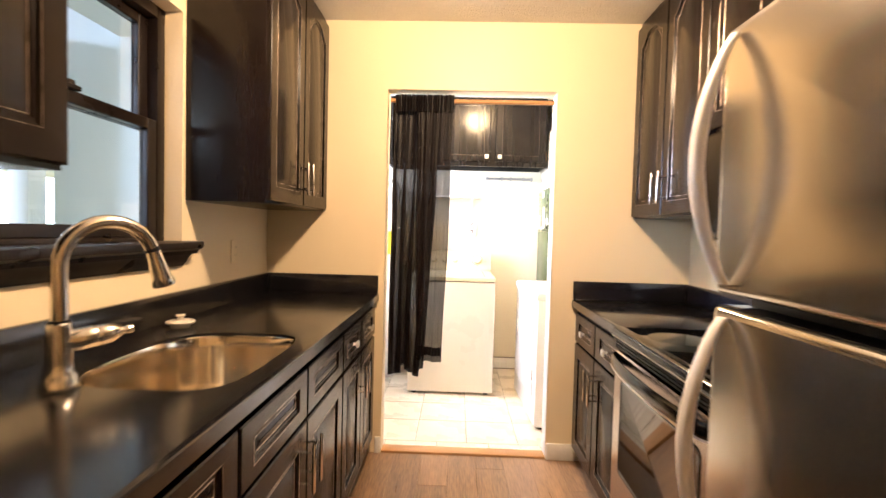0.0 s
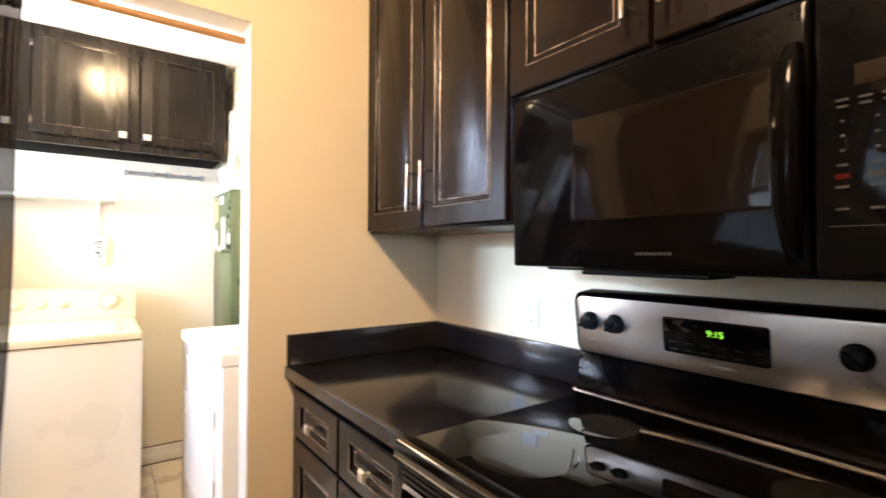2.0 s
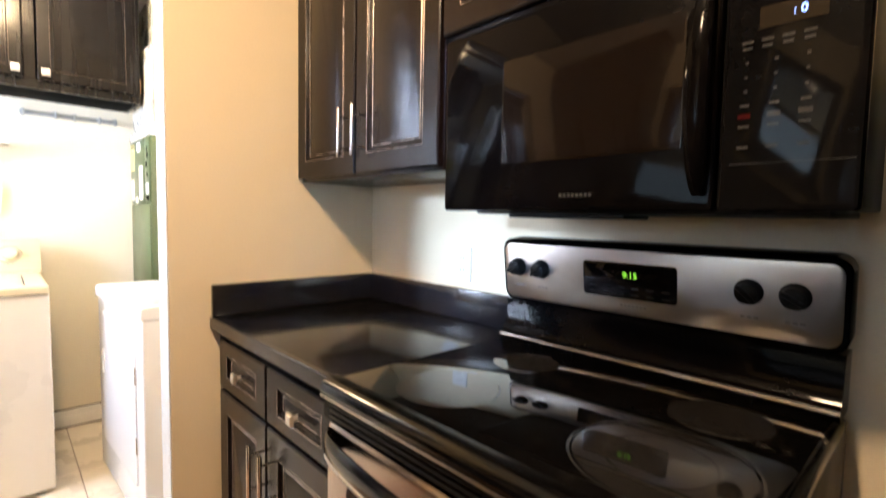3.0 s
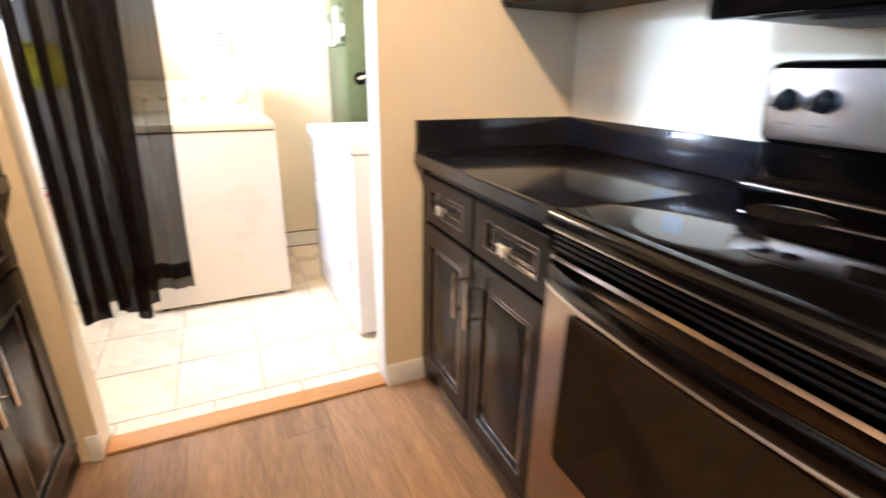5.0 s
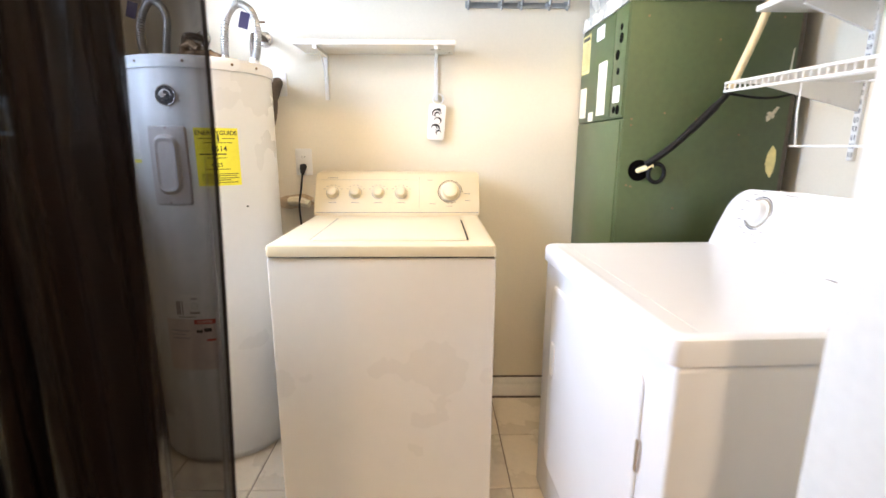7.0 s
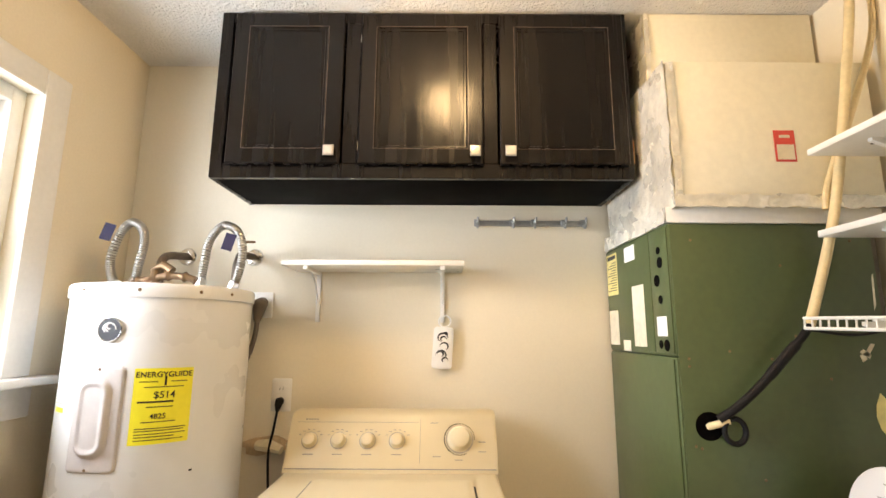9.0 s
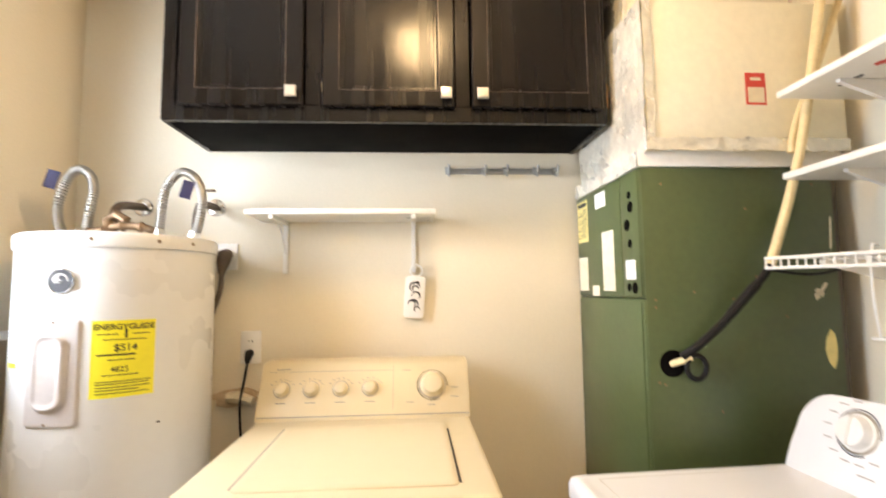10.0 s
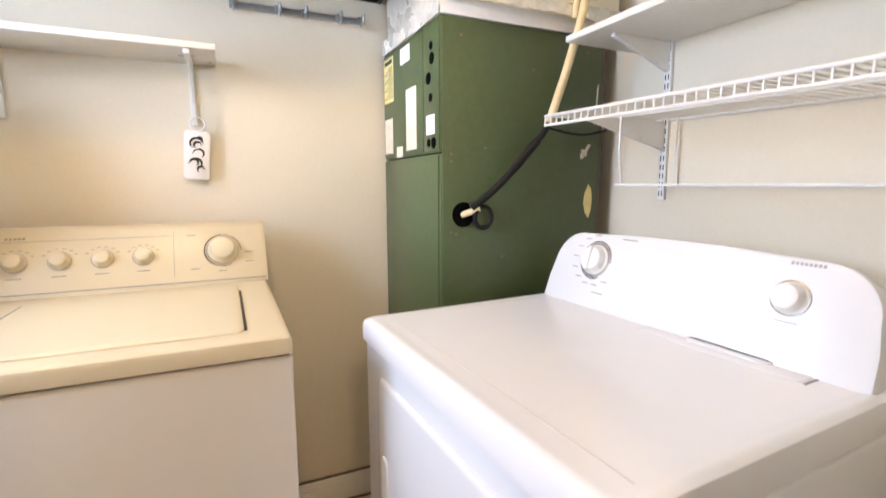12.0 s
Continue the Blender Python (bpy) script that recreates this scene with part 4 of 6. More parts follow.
def curtain():
    c = thing("curtain", "black sheer curtain gathered to one side of the doorway", "curtain", pose(0, CY, 0))
    ease = lambda v: 0.30 + 0.70 * min(1.0, v * 2.5)
    sway = lambda u, v: 0.7 * math.sin(2.2 * v + 3.0 * u) + 0.5 * math.sin(5.0 * v + 8.0 * u)

    # folds that double back on themselves, so that the cloth lies in two to five layers
    def gx(u, v):
        a, b = 2 * math.pi * 4.3 * u + sway(u, v), 2 * math.pi * 8.7 * u + 1.3 - 0.8 * sway(u, v)
        return -0.312 + 0.006 * v * v + u * (0.274 - 0.088 * v) + (0.024 * math.sin(a) + 0.010 * math.sin(b)) * ease(v)

    def gy(u, v):
        a, b = 2 * math.pi * 4.3 * u + sway(u, v), 2 * math.pi * 8.7 * u + 1.3 - 0.8 * sway(u, v)
        return 0.006 + (0.016 * math.cos(a) + 0.006 * math.cos(b)) * ease(v)
    gb = lambda u: 0.425 + 0.075 * abs((1.6 * u + 0.20) % 1.0 - 0.5) * 2
    cloth("gathered_cloth", "curtain", c, gx, gb, gy, nu=200)
    sx = lambda u, v: -0.165 + 0.02 * v + u * (0.210 - 0.055 * v) + 0.004 * math.sin(9 * v + 3 * u)
    sy = lambda u, v: -0.022 + 0.009 * math.sin(2 * math.pi * 2.3 * u + 0.8 * math.sin(2 * v)) * ease(v) + 0.003 * math.sin(2 * math.pi * 7 * u)
    sb = lambda u: 0.53 - 0.012 * u
    cloth("sheer_cloth", "curtain_sheer", c, sx, sb, sy, nu=60)
    cloth("hem", "curtain_dense", c, sx, sb, lambda u, v: sy(u, v) - 0.0025, nu=60, nv=4, z_low=0.035, z_high=0.085, label="doubled black hem band")
    ex = lambda u, v: sx(0.985 + 0.015 * u, v)
    cloth("side_hem", "curtain_dense", c, ex, sb, lambda u, v: sy(0.985 + 0.015 * u, v) - 0.002, nu=2, label="narrow stitched side hem")
    px = lambda u, v: -0.288 + 0.328 * u + 0.003 * math.sin(60 * u)
    py = lambda u, v: -0.030 + 0.007 * math.sin(2 * math.pi * 16 * u + math.sin(11 * u)) + 0.004 * math.sin(2 * math.pi * 5 * u)
    cloth("rod_pocket", "curtain_dense", c, px, lambda u: 1.955, py, nu=150, nv=5, label="gathered rod pocket")
    qy = lambda u, v: 0.022 + 0.006 * math.sin(2 * math.pi * 13 * u)
    cloth("rod_pocket", "curtain_dense", c, px, lambda u: 1.965, qy, nu=150, nv=5)


curtain()
bm = bmesh.new()
tube(bm, [(DL + 0.006, CY - 0.004, 2.022), (DR - 0.006, CY - 0.004, 2.022)], 0.012, 12)
solo("curtain_rod", bm, "raw_wood", "orange wooden dowel curtain rod across the doorway head", "curtain rod")


# ---- ceiling lights ----
def ceiling_light(x, y, label, bulb=False):
    c = thing("ceiling_light", label, "ceiling light", pose(x, y, H))
    bm = bmesh.new()
    lathe(bm, [(0.001, -0.022), (0.09, -0.022), (0.10, -0.016), (0.10, -0.001), (0.001, -0.001)], 32)
    part("canopy", bm, "trim", c)
    if bulb:
        bm = bmesh.new()
        lathe(bm, [(0.001, -0.055), (0.02, -0.055), (0.022, -0.023), (0.001, -0.0225)], 20)
        part("socket", bm, "white_plastic", c)
    else:
        bm = bmesh.new()
        lathe(bm, [(0.125, -0.0225), (0.13, -0.03), (0.128, -0.05), (0.122, -0.06)], 32)
        part("ring", bm, "nickel", c)


ceiling_light(KITCHEN_LAMP[0], KITCHEN_LAMP[1], "flush round ceiling light over the kitchen")
ceiling_light(LAUNDRY_LAMP[0], LAUNDRY_LAMP[1], "bare bulb holder on the laundry ceiling", True)


# ---- laundry wall cabinet ----
def laundry_cabinet():
    x0, x1, z0, z1, y0 = -0.54, 0.828, 1.85, 2.438, 4.055
    c = thing("laundry_cabinet", "black brush-painted three-door cabinet under the laundry ceiling", "cabinet", pose(x0, y0, z0))
    W, HH = x1 - x0, z1 - z0
    for nm, lo, hi in (("side", (0, 0.02, 0), (0.016, 0.334, HH)), ("side", (W - 0.016, 0.02, 0), (W, 0.334, HH)), ("bottom", (0.0165, 0.02, 0.002), (W - 0.0165, 0.334, 0.020)), ("top", (0.0165, 0.02, HH - 0.016), (W - 0.0165, 0.334, HH)), ("back", (0.0165, 0.322, 0.0205), (W - 0.0165, 0.334, HH - 0.0165))):
        bpart(nm, lo, hi, "cab_inside" if nm == "bottom" else "laundry_cab", c, "", 0.001)
    bm = bmesh.new()
    for lo, hi in (((0, 0, 0), (0.04, 0.0195, HH)), ((W - 0.04, 0, 0), (W, 0.0195, HH)), ((0.04, 0, 0), (W - 0.04, 0.0195, 0.05)), ((0.04, 0, HH - 0.04), (W - 0.04, 0.0195, HH)), ((0.425, 0, 0.05), (0.475, 0.0195, HH - 0.04)), ((0.885, 0, 0.05), (0.93, 0.0195, HH - 0.04))):
        box(bm, lo, hi, 0.0015, 1)
    part("face_frame", bm, "laundry_cab", c)
    for a, b, kx in ((0.055, 0.420, 0.335), (0.479, 0.882, 0.375), (0.936, 1.350, 0.030)):
        w, h = b - a, HH - 0.057
        d = part("door", panel_bm(w, h, 0.019, 0.052, 0.0, False), "laundry_cab", c, "", pose(a, -0.001, 0.042))
        part("bead", bead_bm(w, h, 0.0185, 0.052, 0, 0.050, 0.0012), "brown_line", d, "thin brown bead line")
        square_knob(d, kx, 0.037, -0.019, 0.034)
    for z in (0.09, 0.47):
        bm = bmesh.new()
        tube(bm, [(0.478, -0.006, z), (0.478, -0.006, z + 0.03)], 0.004, 8)
        part("hinge", bm, "nickel", c, "small exposed hinge")


laundry_cabinet()


# ---- washer ----
def knob_dial(parent, name, r, mat, m, label, depth=0.024, ring=False, grip=True):
    bm = bmesh.new()
    lathe(bm, [(r * 1.12, 0.0), (r * 1.12, 0.003), (r, 0.006), (r * 0.93, depth * 0.7), (r * 0.84, depth * 0.92), (r * 0.66, depth), (r * 0.3, depth * 1.04), (0.001, depth * 1.05)], 28)
    k = part(name, bm, mat, parent, label, m)
    if grip:
        bpart("grip", (-r * 0.12, -r * 0.85, depth * 0.9), (r * 0.12, r * 0.85, depth * 1.18), mat, k, "", 0.001)
    b2 = bmesh.new()
    lathe(b2, [(r * 1.13, 0.0002), (r * 1.26, 0.0002), (r * 1.26, 0.0016), (r * 1.13, 0.0026)], 28)
    part("bezel", b2, "dial_ring", k, "thin dull metal bezel ring")
    if ring:
        bm = bmesh.new()
        for a in range(0, 300, 6):
            c, s = math.cos(radians(a)), math.sin(radians(a))
            mm = Matrix.Translation((r * 1.36 * c, r * 1.36 * s, 0.0004)) @ pose(0, 0, 0, 0, 0, a)
            vs = [mm @ Vector(p) for p in ((-0.0016, -0.0016, 0), (0.0016, -0.0016, 0), (0.0016, 0.0016, 0), (-0.0016, 0.0016, 0))]
            rings(bm, [vs, [v + Vector((0, 0, 0.0004)) for v in vs]])
        part("dial_scale", bm, "ink", k, "ring of dark dial marks")
    return k


def washer():
    W, D = 0.670, 0.675
    w = thing("washing_machine", "cream top-loading washing machine against the laundry wall", "washing machine", pose(-0.283, 3.59, 0))
    bpart("cabinet_body", (0.0, 0.008, 0.022), (W, D, 0.8900), "washer_body", w, "off-white enamel body panels", 0.008, 3)
    bpart("seam_gasket", (0.006, 0.012, 0.8902), (W - 0.006, D - 0.006, 0.8953), "black_matte", w, "dark seam under the top", 0)
    for x in (0.05, W - 0.05):
        for y in (0.06, D - 0.06):
            bm = bmesh.new()
            lathe(bm, [(0.001, 0), (0.02, 0), (0.018, 0.012), (0.008, 0.014), (0.008, 0.024), (0.001, 0.024)], 12, pose(x, y, 0))
            part("foot", bm, "black_matte", w)
    bm = bmesh.new()
    loops = []
    for z, ins, r in ((0.8955, 0.0, 0.012), (0.920, 0.0, 0.012), (0.927, 0.0025, 0.012), (0.930, 0.007, 0.014), (0.931, 0.014, 0.014)):
        loops.append([(W / 2 + x, D / 2 + 0.001 + y, z) for x, y in rounded(W - 2 * ins, D - 0.002 - 2 * ins, r, 5)])
    rings(bm, loops)
    part("top_panel", bm, "bisque", w, "rounded cream enamel top")
    bm = bmesh.new()
    rings(bm, [[(0.352 + x * 1.0, 0.285 + y, z) for x, y in rounded(0.47 - 2 * i, 0.455 - 2 * i, 0.02, 4)] for z, i in ((0.9312, 0.0), (0.9335, 0.0), (0.936, 0.006), (0.9365, 0.02))])
    lid = part("lid", bm, "bisque", w, "slightly raised lid")
    bpart("lid_gap", (0.586, 0.075, 0.9313), (0.593, 0.46, 0.9325), "ink", w, "dark gap at the lid's edge", 0)
    bpart("lid_gap", (0.111, 0.075, 0.9313), (0.114, 0.50, 0.9325), "grey_ink", w, "", 0)
    # console
    bm = bmesh.new()
    prof = ((0.585, 0.9312), (0.588, 0.942), (0.665, 1.088), (0.680, 1.100), (0.735, 1.103), (0.745, 1.09), (0.745, 0.9312))
    rings(bm, [[(x, y + dy, 0.9312 + (z - 0.9312) * k) for y, z in prof] for x, k, dy in ((-0.004, 0.97, 0.004), (0.006, 1.0, 0.0), (W - 0.006, 1.0, 0.0), (W + 0.004, 0.97, 0.004))])
    con = part("console", bm, "bisque", w, "slanted cream control console")
    tilt = math.degrees(math.atan2(1.088 - 0.942, 0.077))
    face = pose(0, 0.6265, 1.015, tilt, 0, 0) @ Matrix.Translation((0, 0, 0.0006))
    for x in (0.069, 0.162, 0.256, 0.351):
        knob_dial(con, "knob", 0.0215, "bisque", face @ pose(x, 0.004, 0), "cream dial knob", 0.024, False, False)
    knob_dial(con, "timer_knob", 0.036, "bisque", face @ pose(0.553, 0.010, 0), "large cream timer dial with dark marks", 0.030, True, False)
    bm = bmesh.new()
    rings(bm, [[(0.553 + q * math.cos(radians(t)), 0.010 + q * math.sin(radians(t)), z) for t in range(95, 235, 7)] + [(0.553 + (q + 0.0022) * math.cos(radians(t)), 0.010 + (q + 0.0022) * math.sin(radians(t)), z) for t in range(228, 94, -7)] for q, z in ((0.0485, 0.0), (0.0485, 0.0006))])
    part("dial_arc", bm, "ink", con, "dark printed arc beside the timer dial", face)
    bm = bmesh.new()
    box(bm, (0.002, -0.0835, 0.0), (W - 0.002, -0.0805, 0.0012))
    part("console_trim", bm, "grey_ink", con, "thin dark line along the console's foot", face)
    bm = bmesh.new()
    box(bm, (0.425, -0.065, 0.0), (0.4262, 0.075, 0.0005))
    box(bm, (0.02, 0.062, 0.0), (0.42, 0.0632, 0.0005))
    for x in (0.069, 0.162, 0.256, 0.351):
        for k in range(6):
            a = radians(150 - 24 * k)
            box(bm, (x + 0.040 * math.cos(a) - 0.004, 0.004 + 0.034 * math.sin(a), 0.0), (x + 0.040 * math.cos(a) + 0.004, 0.006 + 0.034 * math.sin(a), 0.0005))
        box(bm, (x - 0.016, -0.040, 0.0), (x + 0.016, -0.037, 0.0005))
    for k in range(5):
        box(bm, (0.045 + 0.009 * k, 0.069, 0.0), (0.051 + 0.009 * k, 0.074, 0.0005))
    for x, z in ((0.47, 0.06), (0.625, 0.0), (0.625, -0.03), (0.48, -0.045), (0.55, -0.055)):
        box(bm, (x - 0.012, z, 0.0), (x + 0.012, z + 0.0025, 0.0005))
    tagged(part("legend", bm, "grey_ink", con, "small grey printed legends", face), kind="stuff")


washer()


# ---- dryer ----
def dryer():
    W, D = 0.79, 0.66
    d = thing("clothes_dryer", "white front-loading clothes dryer with a rounded console", "clothes dryer", pose(0.570, 3.765, 0, 0, 0, -87.5))
    bpart("cabinet_body", (0.0, 0.006, 0.02), (W, D, 0.848), "white_enamel", d, "white enamel body panels", 0.010, 3)
    for x in (0.05, W - 0.05):
        for y in (0.06, D - 0.06):
            bm = bmesh.new()
            lathe(bm, [(0.001, 0), (0.02, 0), (0.018, 0.012), (0.008, 0.014), (0.008, 0.022), (0.001, 0.022)], 12, pose(x, y, 0))
            part("foot", bm, "black_matte", d)
    bm = bmesh.new()
    rings(bm, [[(W / 2 + x, D / 2 - 0.002 + y, z) for x, y in rounded(W - 2 * ins, D + 0.008 - 2 * ins, 0.02, 4)] for z, ins in ((0.8515, 0.0), (0.885, 0.0), (0.897, 0.004), (0.902, 0.012), (0.9025, 0.024), (0.9005, 0.034))])
    t = part("top_panel", bm, "white_enamel", d, "white enamel top with a shallow recess")
    bm = bmesh.new()
    rings(bm, [[(0.535 + x, 0.535 + y, z) for x, y in rounded(0.32 - 2 * i, 0.075 - 2 * i, 0.01, 3)] for z, i in ((0.9007, 0.0), (0.9018, 0.0), (0.9026, 0.003))])
    lint = part("lint_screen_cover", bm, "white_enamel", d, "lint screen cover")
    bm = rings(bmesh.new(), [[(0.555 + x, 0.535 + y, z) for x, y in rounded(0.16 - 2 * i, 0.026 - 2 * i, 0.012, 4)] for z, i in ((0.9028, 0.0), (0.906, 0.0), (0.908, 0.005))])
    part("grip", bm, "white_enamel", lint)
    bm = bmesh.new()
    box(bm, (0.035, 0.058, 0.9007), (W - 0.035, 0.0605, 0.9014))
    box(bm, (0.035, 0.0605, 0.9007), (0.0375, 0.50, 0.9014))
    part("top_ridge", bm, "grey_plastic", d, "faint ridge round the top panel")
    bpart("slot", (0.700, 0.50, 0.9007), (0.704, 0.572, 0.9016), "grey_ink", d, "dark slot", 0)
    # door
    bm = rings(bmesh.new(), [[(W / 2 + x, y, 0.48 + z) for x, z in rounded(0.60 - 2 * i, 0.62 - 2 * i, 0.03, 5)] for y, i in ((0.0055, 0.0), (0.002, 0.0), (-0.0010, 0.004), (-0.0015, 0.012))])
    dr = part("door", bm, "white_enamel", d, "white drop-in door panel")
    for z in (0.34, 0.62):
        bpart("hinge", (0.694, -0.002, z - 0.035), (0.704, 0.0052, z + 0.035), "nickel", dr, "", 0.002)
    bm = rings(bmesh.new(), [[(0.145 + x, y, 0.56 + z) for x, z in rounded(0.035 - 2 * i, 0.11 - 2 * i, 0.012, 4)] for y, i in ((-0.0017, 0.0), (-0.006, 0.002), (-0.006, 0.006))])
    part("recess_grip", bm, "white_plastic", dr)
    # console with rounded upper corners
    bm = bmesh.new()
    ol = [(-0.400, 0.0), (0.392, 0.0), (0.390, 0.06)]
    for k in range(9):
        a = radians(90 * k / 8)
        ol.append((0.292 + 0.09 * math.cos(a), 0.105 + 0.09 * math.sin(a)))
    ol += [(0.10, 0.203), (-0.10, 0.203)]
    for k in range(9):
        a = radians(90 + 90 * k / 8)
        ol.append((-0.300 + 0.09 * math.cos(a), 0.105 + 0.09 * math.sin(a)))
    ol.append((-0.398, 0.06))
    rings(bm, [[(x * s * 0.965, y * (s if y > 0.01 else 1), z) for x, y in ol] for z, s in ((-0.11, 0.985), (-0.012, 1.0), (-0.003, 0.992), (0.0, 0.975))])
    face = pose(W / 2, 0.54, 0.9008, 72, 0, 0)
    con = part("console", bm, "white_enamel", d, "white console with rounded corners", face)
    knob_dial(con, "timer_knob", 0.036, "white_plastic", pose(-0.222, 0.125, 0.0005), "white timer dial with grey marks", 0.026, True)
    knob_dial(con, "start_knob", 0.026, "white_plastic", pose(0.238, 0.122, 0.0005), "white round start knob", 0.026, False, False)
    bm = bmesh.new()
    for k in range(8):
        box(bm, (0.225 + 0.007 * k, 0.182, 0.0003), (0.230 + 0.007 * k, 0.188, 0.0008))
    for k in range(9):
        a = radians(100 + 26 * k)
        x, y = -0.222 + 0.072 * math.cos(a), 0.125 + 0.066 * math.sin(a)
        box(bm, (x - 0.010, y - 0.0015, 0.0003), (x + 0.010, y + 0.0015, 0.0008))
    for x, y in ((-0.135, 0.186), (-0.125, 0.186), (-0.19, 0.040), (0.24, 0.078)):
        box(bm, (x - 0.018, y, 0.0003), (x + 0.018, y + 0.003, 0.0008))
    tagged(part("legend", bm, "pale_ink", con, "grey printed legends"), kind="stuff")


dryer()


# ---- air handler ----
def air_handler():
    x0, y0 = 0.836, 3.89
    W, D, HH = 0.563, 0.49, 1.668
    a = thing("air_handler", "dark green sheet-metal air handler with foil-taped ducts above", "air handler", pose(x0, y0, 0))
    bpart("lower_cabinet", (0.0, 0.0, 0.0), (W, D, 1.302), "green", a, "", 0.003)
    bpart("upper_cabinet", (0.0, 0.0, 1.305), (W, D, HH), "green", a, "", 0.003)
    bpart("front_panel", (0.004, -0.0035, 0.02), (W - 0.004, 0.0, HH - 0.004), "green", a, "large green front panel", 0.001)
    for nm, lo, hi in (("side_panel", (-0.004, 0.012, 0.03), (-0.0003, D - 0.004, 1.296)), ("side_panel", (-0.004, 0.118, 1.312), (-0.0003, D - 0.004, HH - 0.006)), ("side_strip", (-0.004, 0.004, 1.312), (-0.0003, 0.114, HH - 0.006))):
        bpart(nm, lo, hi, "green", a, "", 0.001)

    def on_side(name, y, z, w, h, mat, label):
        return bpart(name, (-0.0050, y - w / 2, z - h / 2), (-0.0041, y + w / 2, z + h / 2), mat, a, label, 0)
    l1 = on_side("label", 0.43, 1.575, 0.10, 0.15, "yellow", "faded yellow printed label")
    l1.data.materials.clear()
    l1.data.materials.append(M["old_yellow"])
    bm = bmesh.new()
    for k in range(12):
        box(bm, (-0.0053, 0.388, 1.515 + 0.009 * k), (-0.0051, 0.388 + 0.085 - 0.02 * (k % 3), 1.518 + 0.009 * k))
    box(bm, (-0.0053, 0.39, 1.628), (-0.0051, 0.47, 1.642))
    part("print", bm, "ink", l1)
    on_side("label", 0.265, 1.625, 0.085, 0.05, "white_plastic", "white paper label")
    on_side("label", 0.215, 1.42, 0.09, 0.19, "white_plastic", "tall white wiring label").data.materials[0] = M["paper"]
    on_side("label", 0.435, 1.385, 0.085, 0.12, "paper", "aged paper label")
    on_side("label", 0.325, 1.325, 0.06, 0.035, "paper", "small aged label")
    on_side("label", 0.062, 1.385, 0.06, 0.055, "white_plastic", "small white label")
    for y, z, r in ((0.055, 1.60, 0.011), (0.05, 1.565, 0.016), (0.075, 1.515, 0.017), (0.06, 1.46, 0.012), (0.075, 1.335, 0.012), (0.04, 1.333, 0.016)):
        bm = bmesh.new()
        lathe(bm, [(0.001, 0.0), (r, 0.0), (r, 0.0015), (r * 0.8, 0.002), (0.001, 0.001)], 18, pose(-0.0041, y, z, 0, -90, 0))
        part("knockout", bm, "hole", a, "dark round knockout")
    bm = bmesh.new()
    lathe(bm, [(0.001, 0.0), (0.031, 0.0), (0.036, 0.001), (0.036, 0.002), (0.001, 0.0012)], 28, pose(0.068, -0.0037, 1.130) @ FRONT)
    part("cable_hole", bm, "hole", a, "round dark cable hole")
    for x, z in ((0.03, 1.30), (0.03, 1.08), (0.045, 1.075), (0.03, 1.28), (0.14, 1.32), (0.25, 1.30), (0.32, 1.36), (0.06, 1.62), (0.5, 1.62), (0.2, 1.0), (0.4, 1.25), (0.3, 1.55)):
        bm = bmesh.new()
        lathe(bm, [(0.001, 0.0), (0.004, 0.0), (0.003, 0.0015), (0.001, 0.002)], 10, pose(x, -0.0036, z) @ FRONT)
        part("screw", bm, "brass", a)
    for x, z, w, h, an in ((0.50, 1.315, 0.030, 0.014, 40), (0.492, 1.305, 0.016, 0.02, -20), (0.510, 1.325, 0.012, 0.045, 35), (0.545, 1.48, 0.006, 0.10, 3)):
        bm = bmesh.new()
        mm = pose(x, -0.0038, z, 0, an, 0)
        vs = [mm @ Vector(p) for p in ((-w / 2, 0, -h / 2), (w / 2, 0, -h * 0.35), (w * 0.4, 0, h / 2), (-w * 0.4, 0, h * 0.4))]
        rings(bm, [vs, [v + Vector((0, -0.0006, 0)) for v in vs]])
        part("torn_sticker", bm, "paper", a, "torn sticker remains")
    bm = bmesh.new()
    leaf = [(0.522, 1.215), (0.508, 1.185), (0.504, 1.155), (0.511, 1.125), (0.526, 1.105), (0.536, 1.13), (0.539, 1.165), (0.535, 1.2)]
    rings(bm, [[(x, -0.0037 - d, z) for x, z in leaf] for d in (0.0, 0.0008)])
    part("torn_sticker", bm, "old_yellow", a, "faded yellow sticker")
    return a


air_handler()


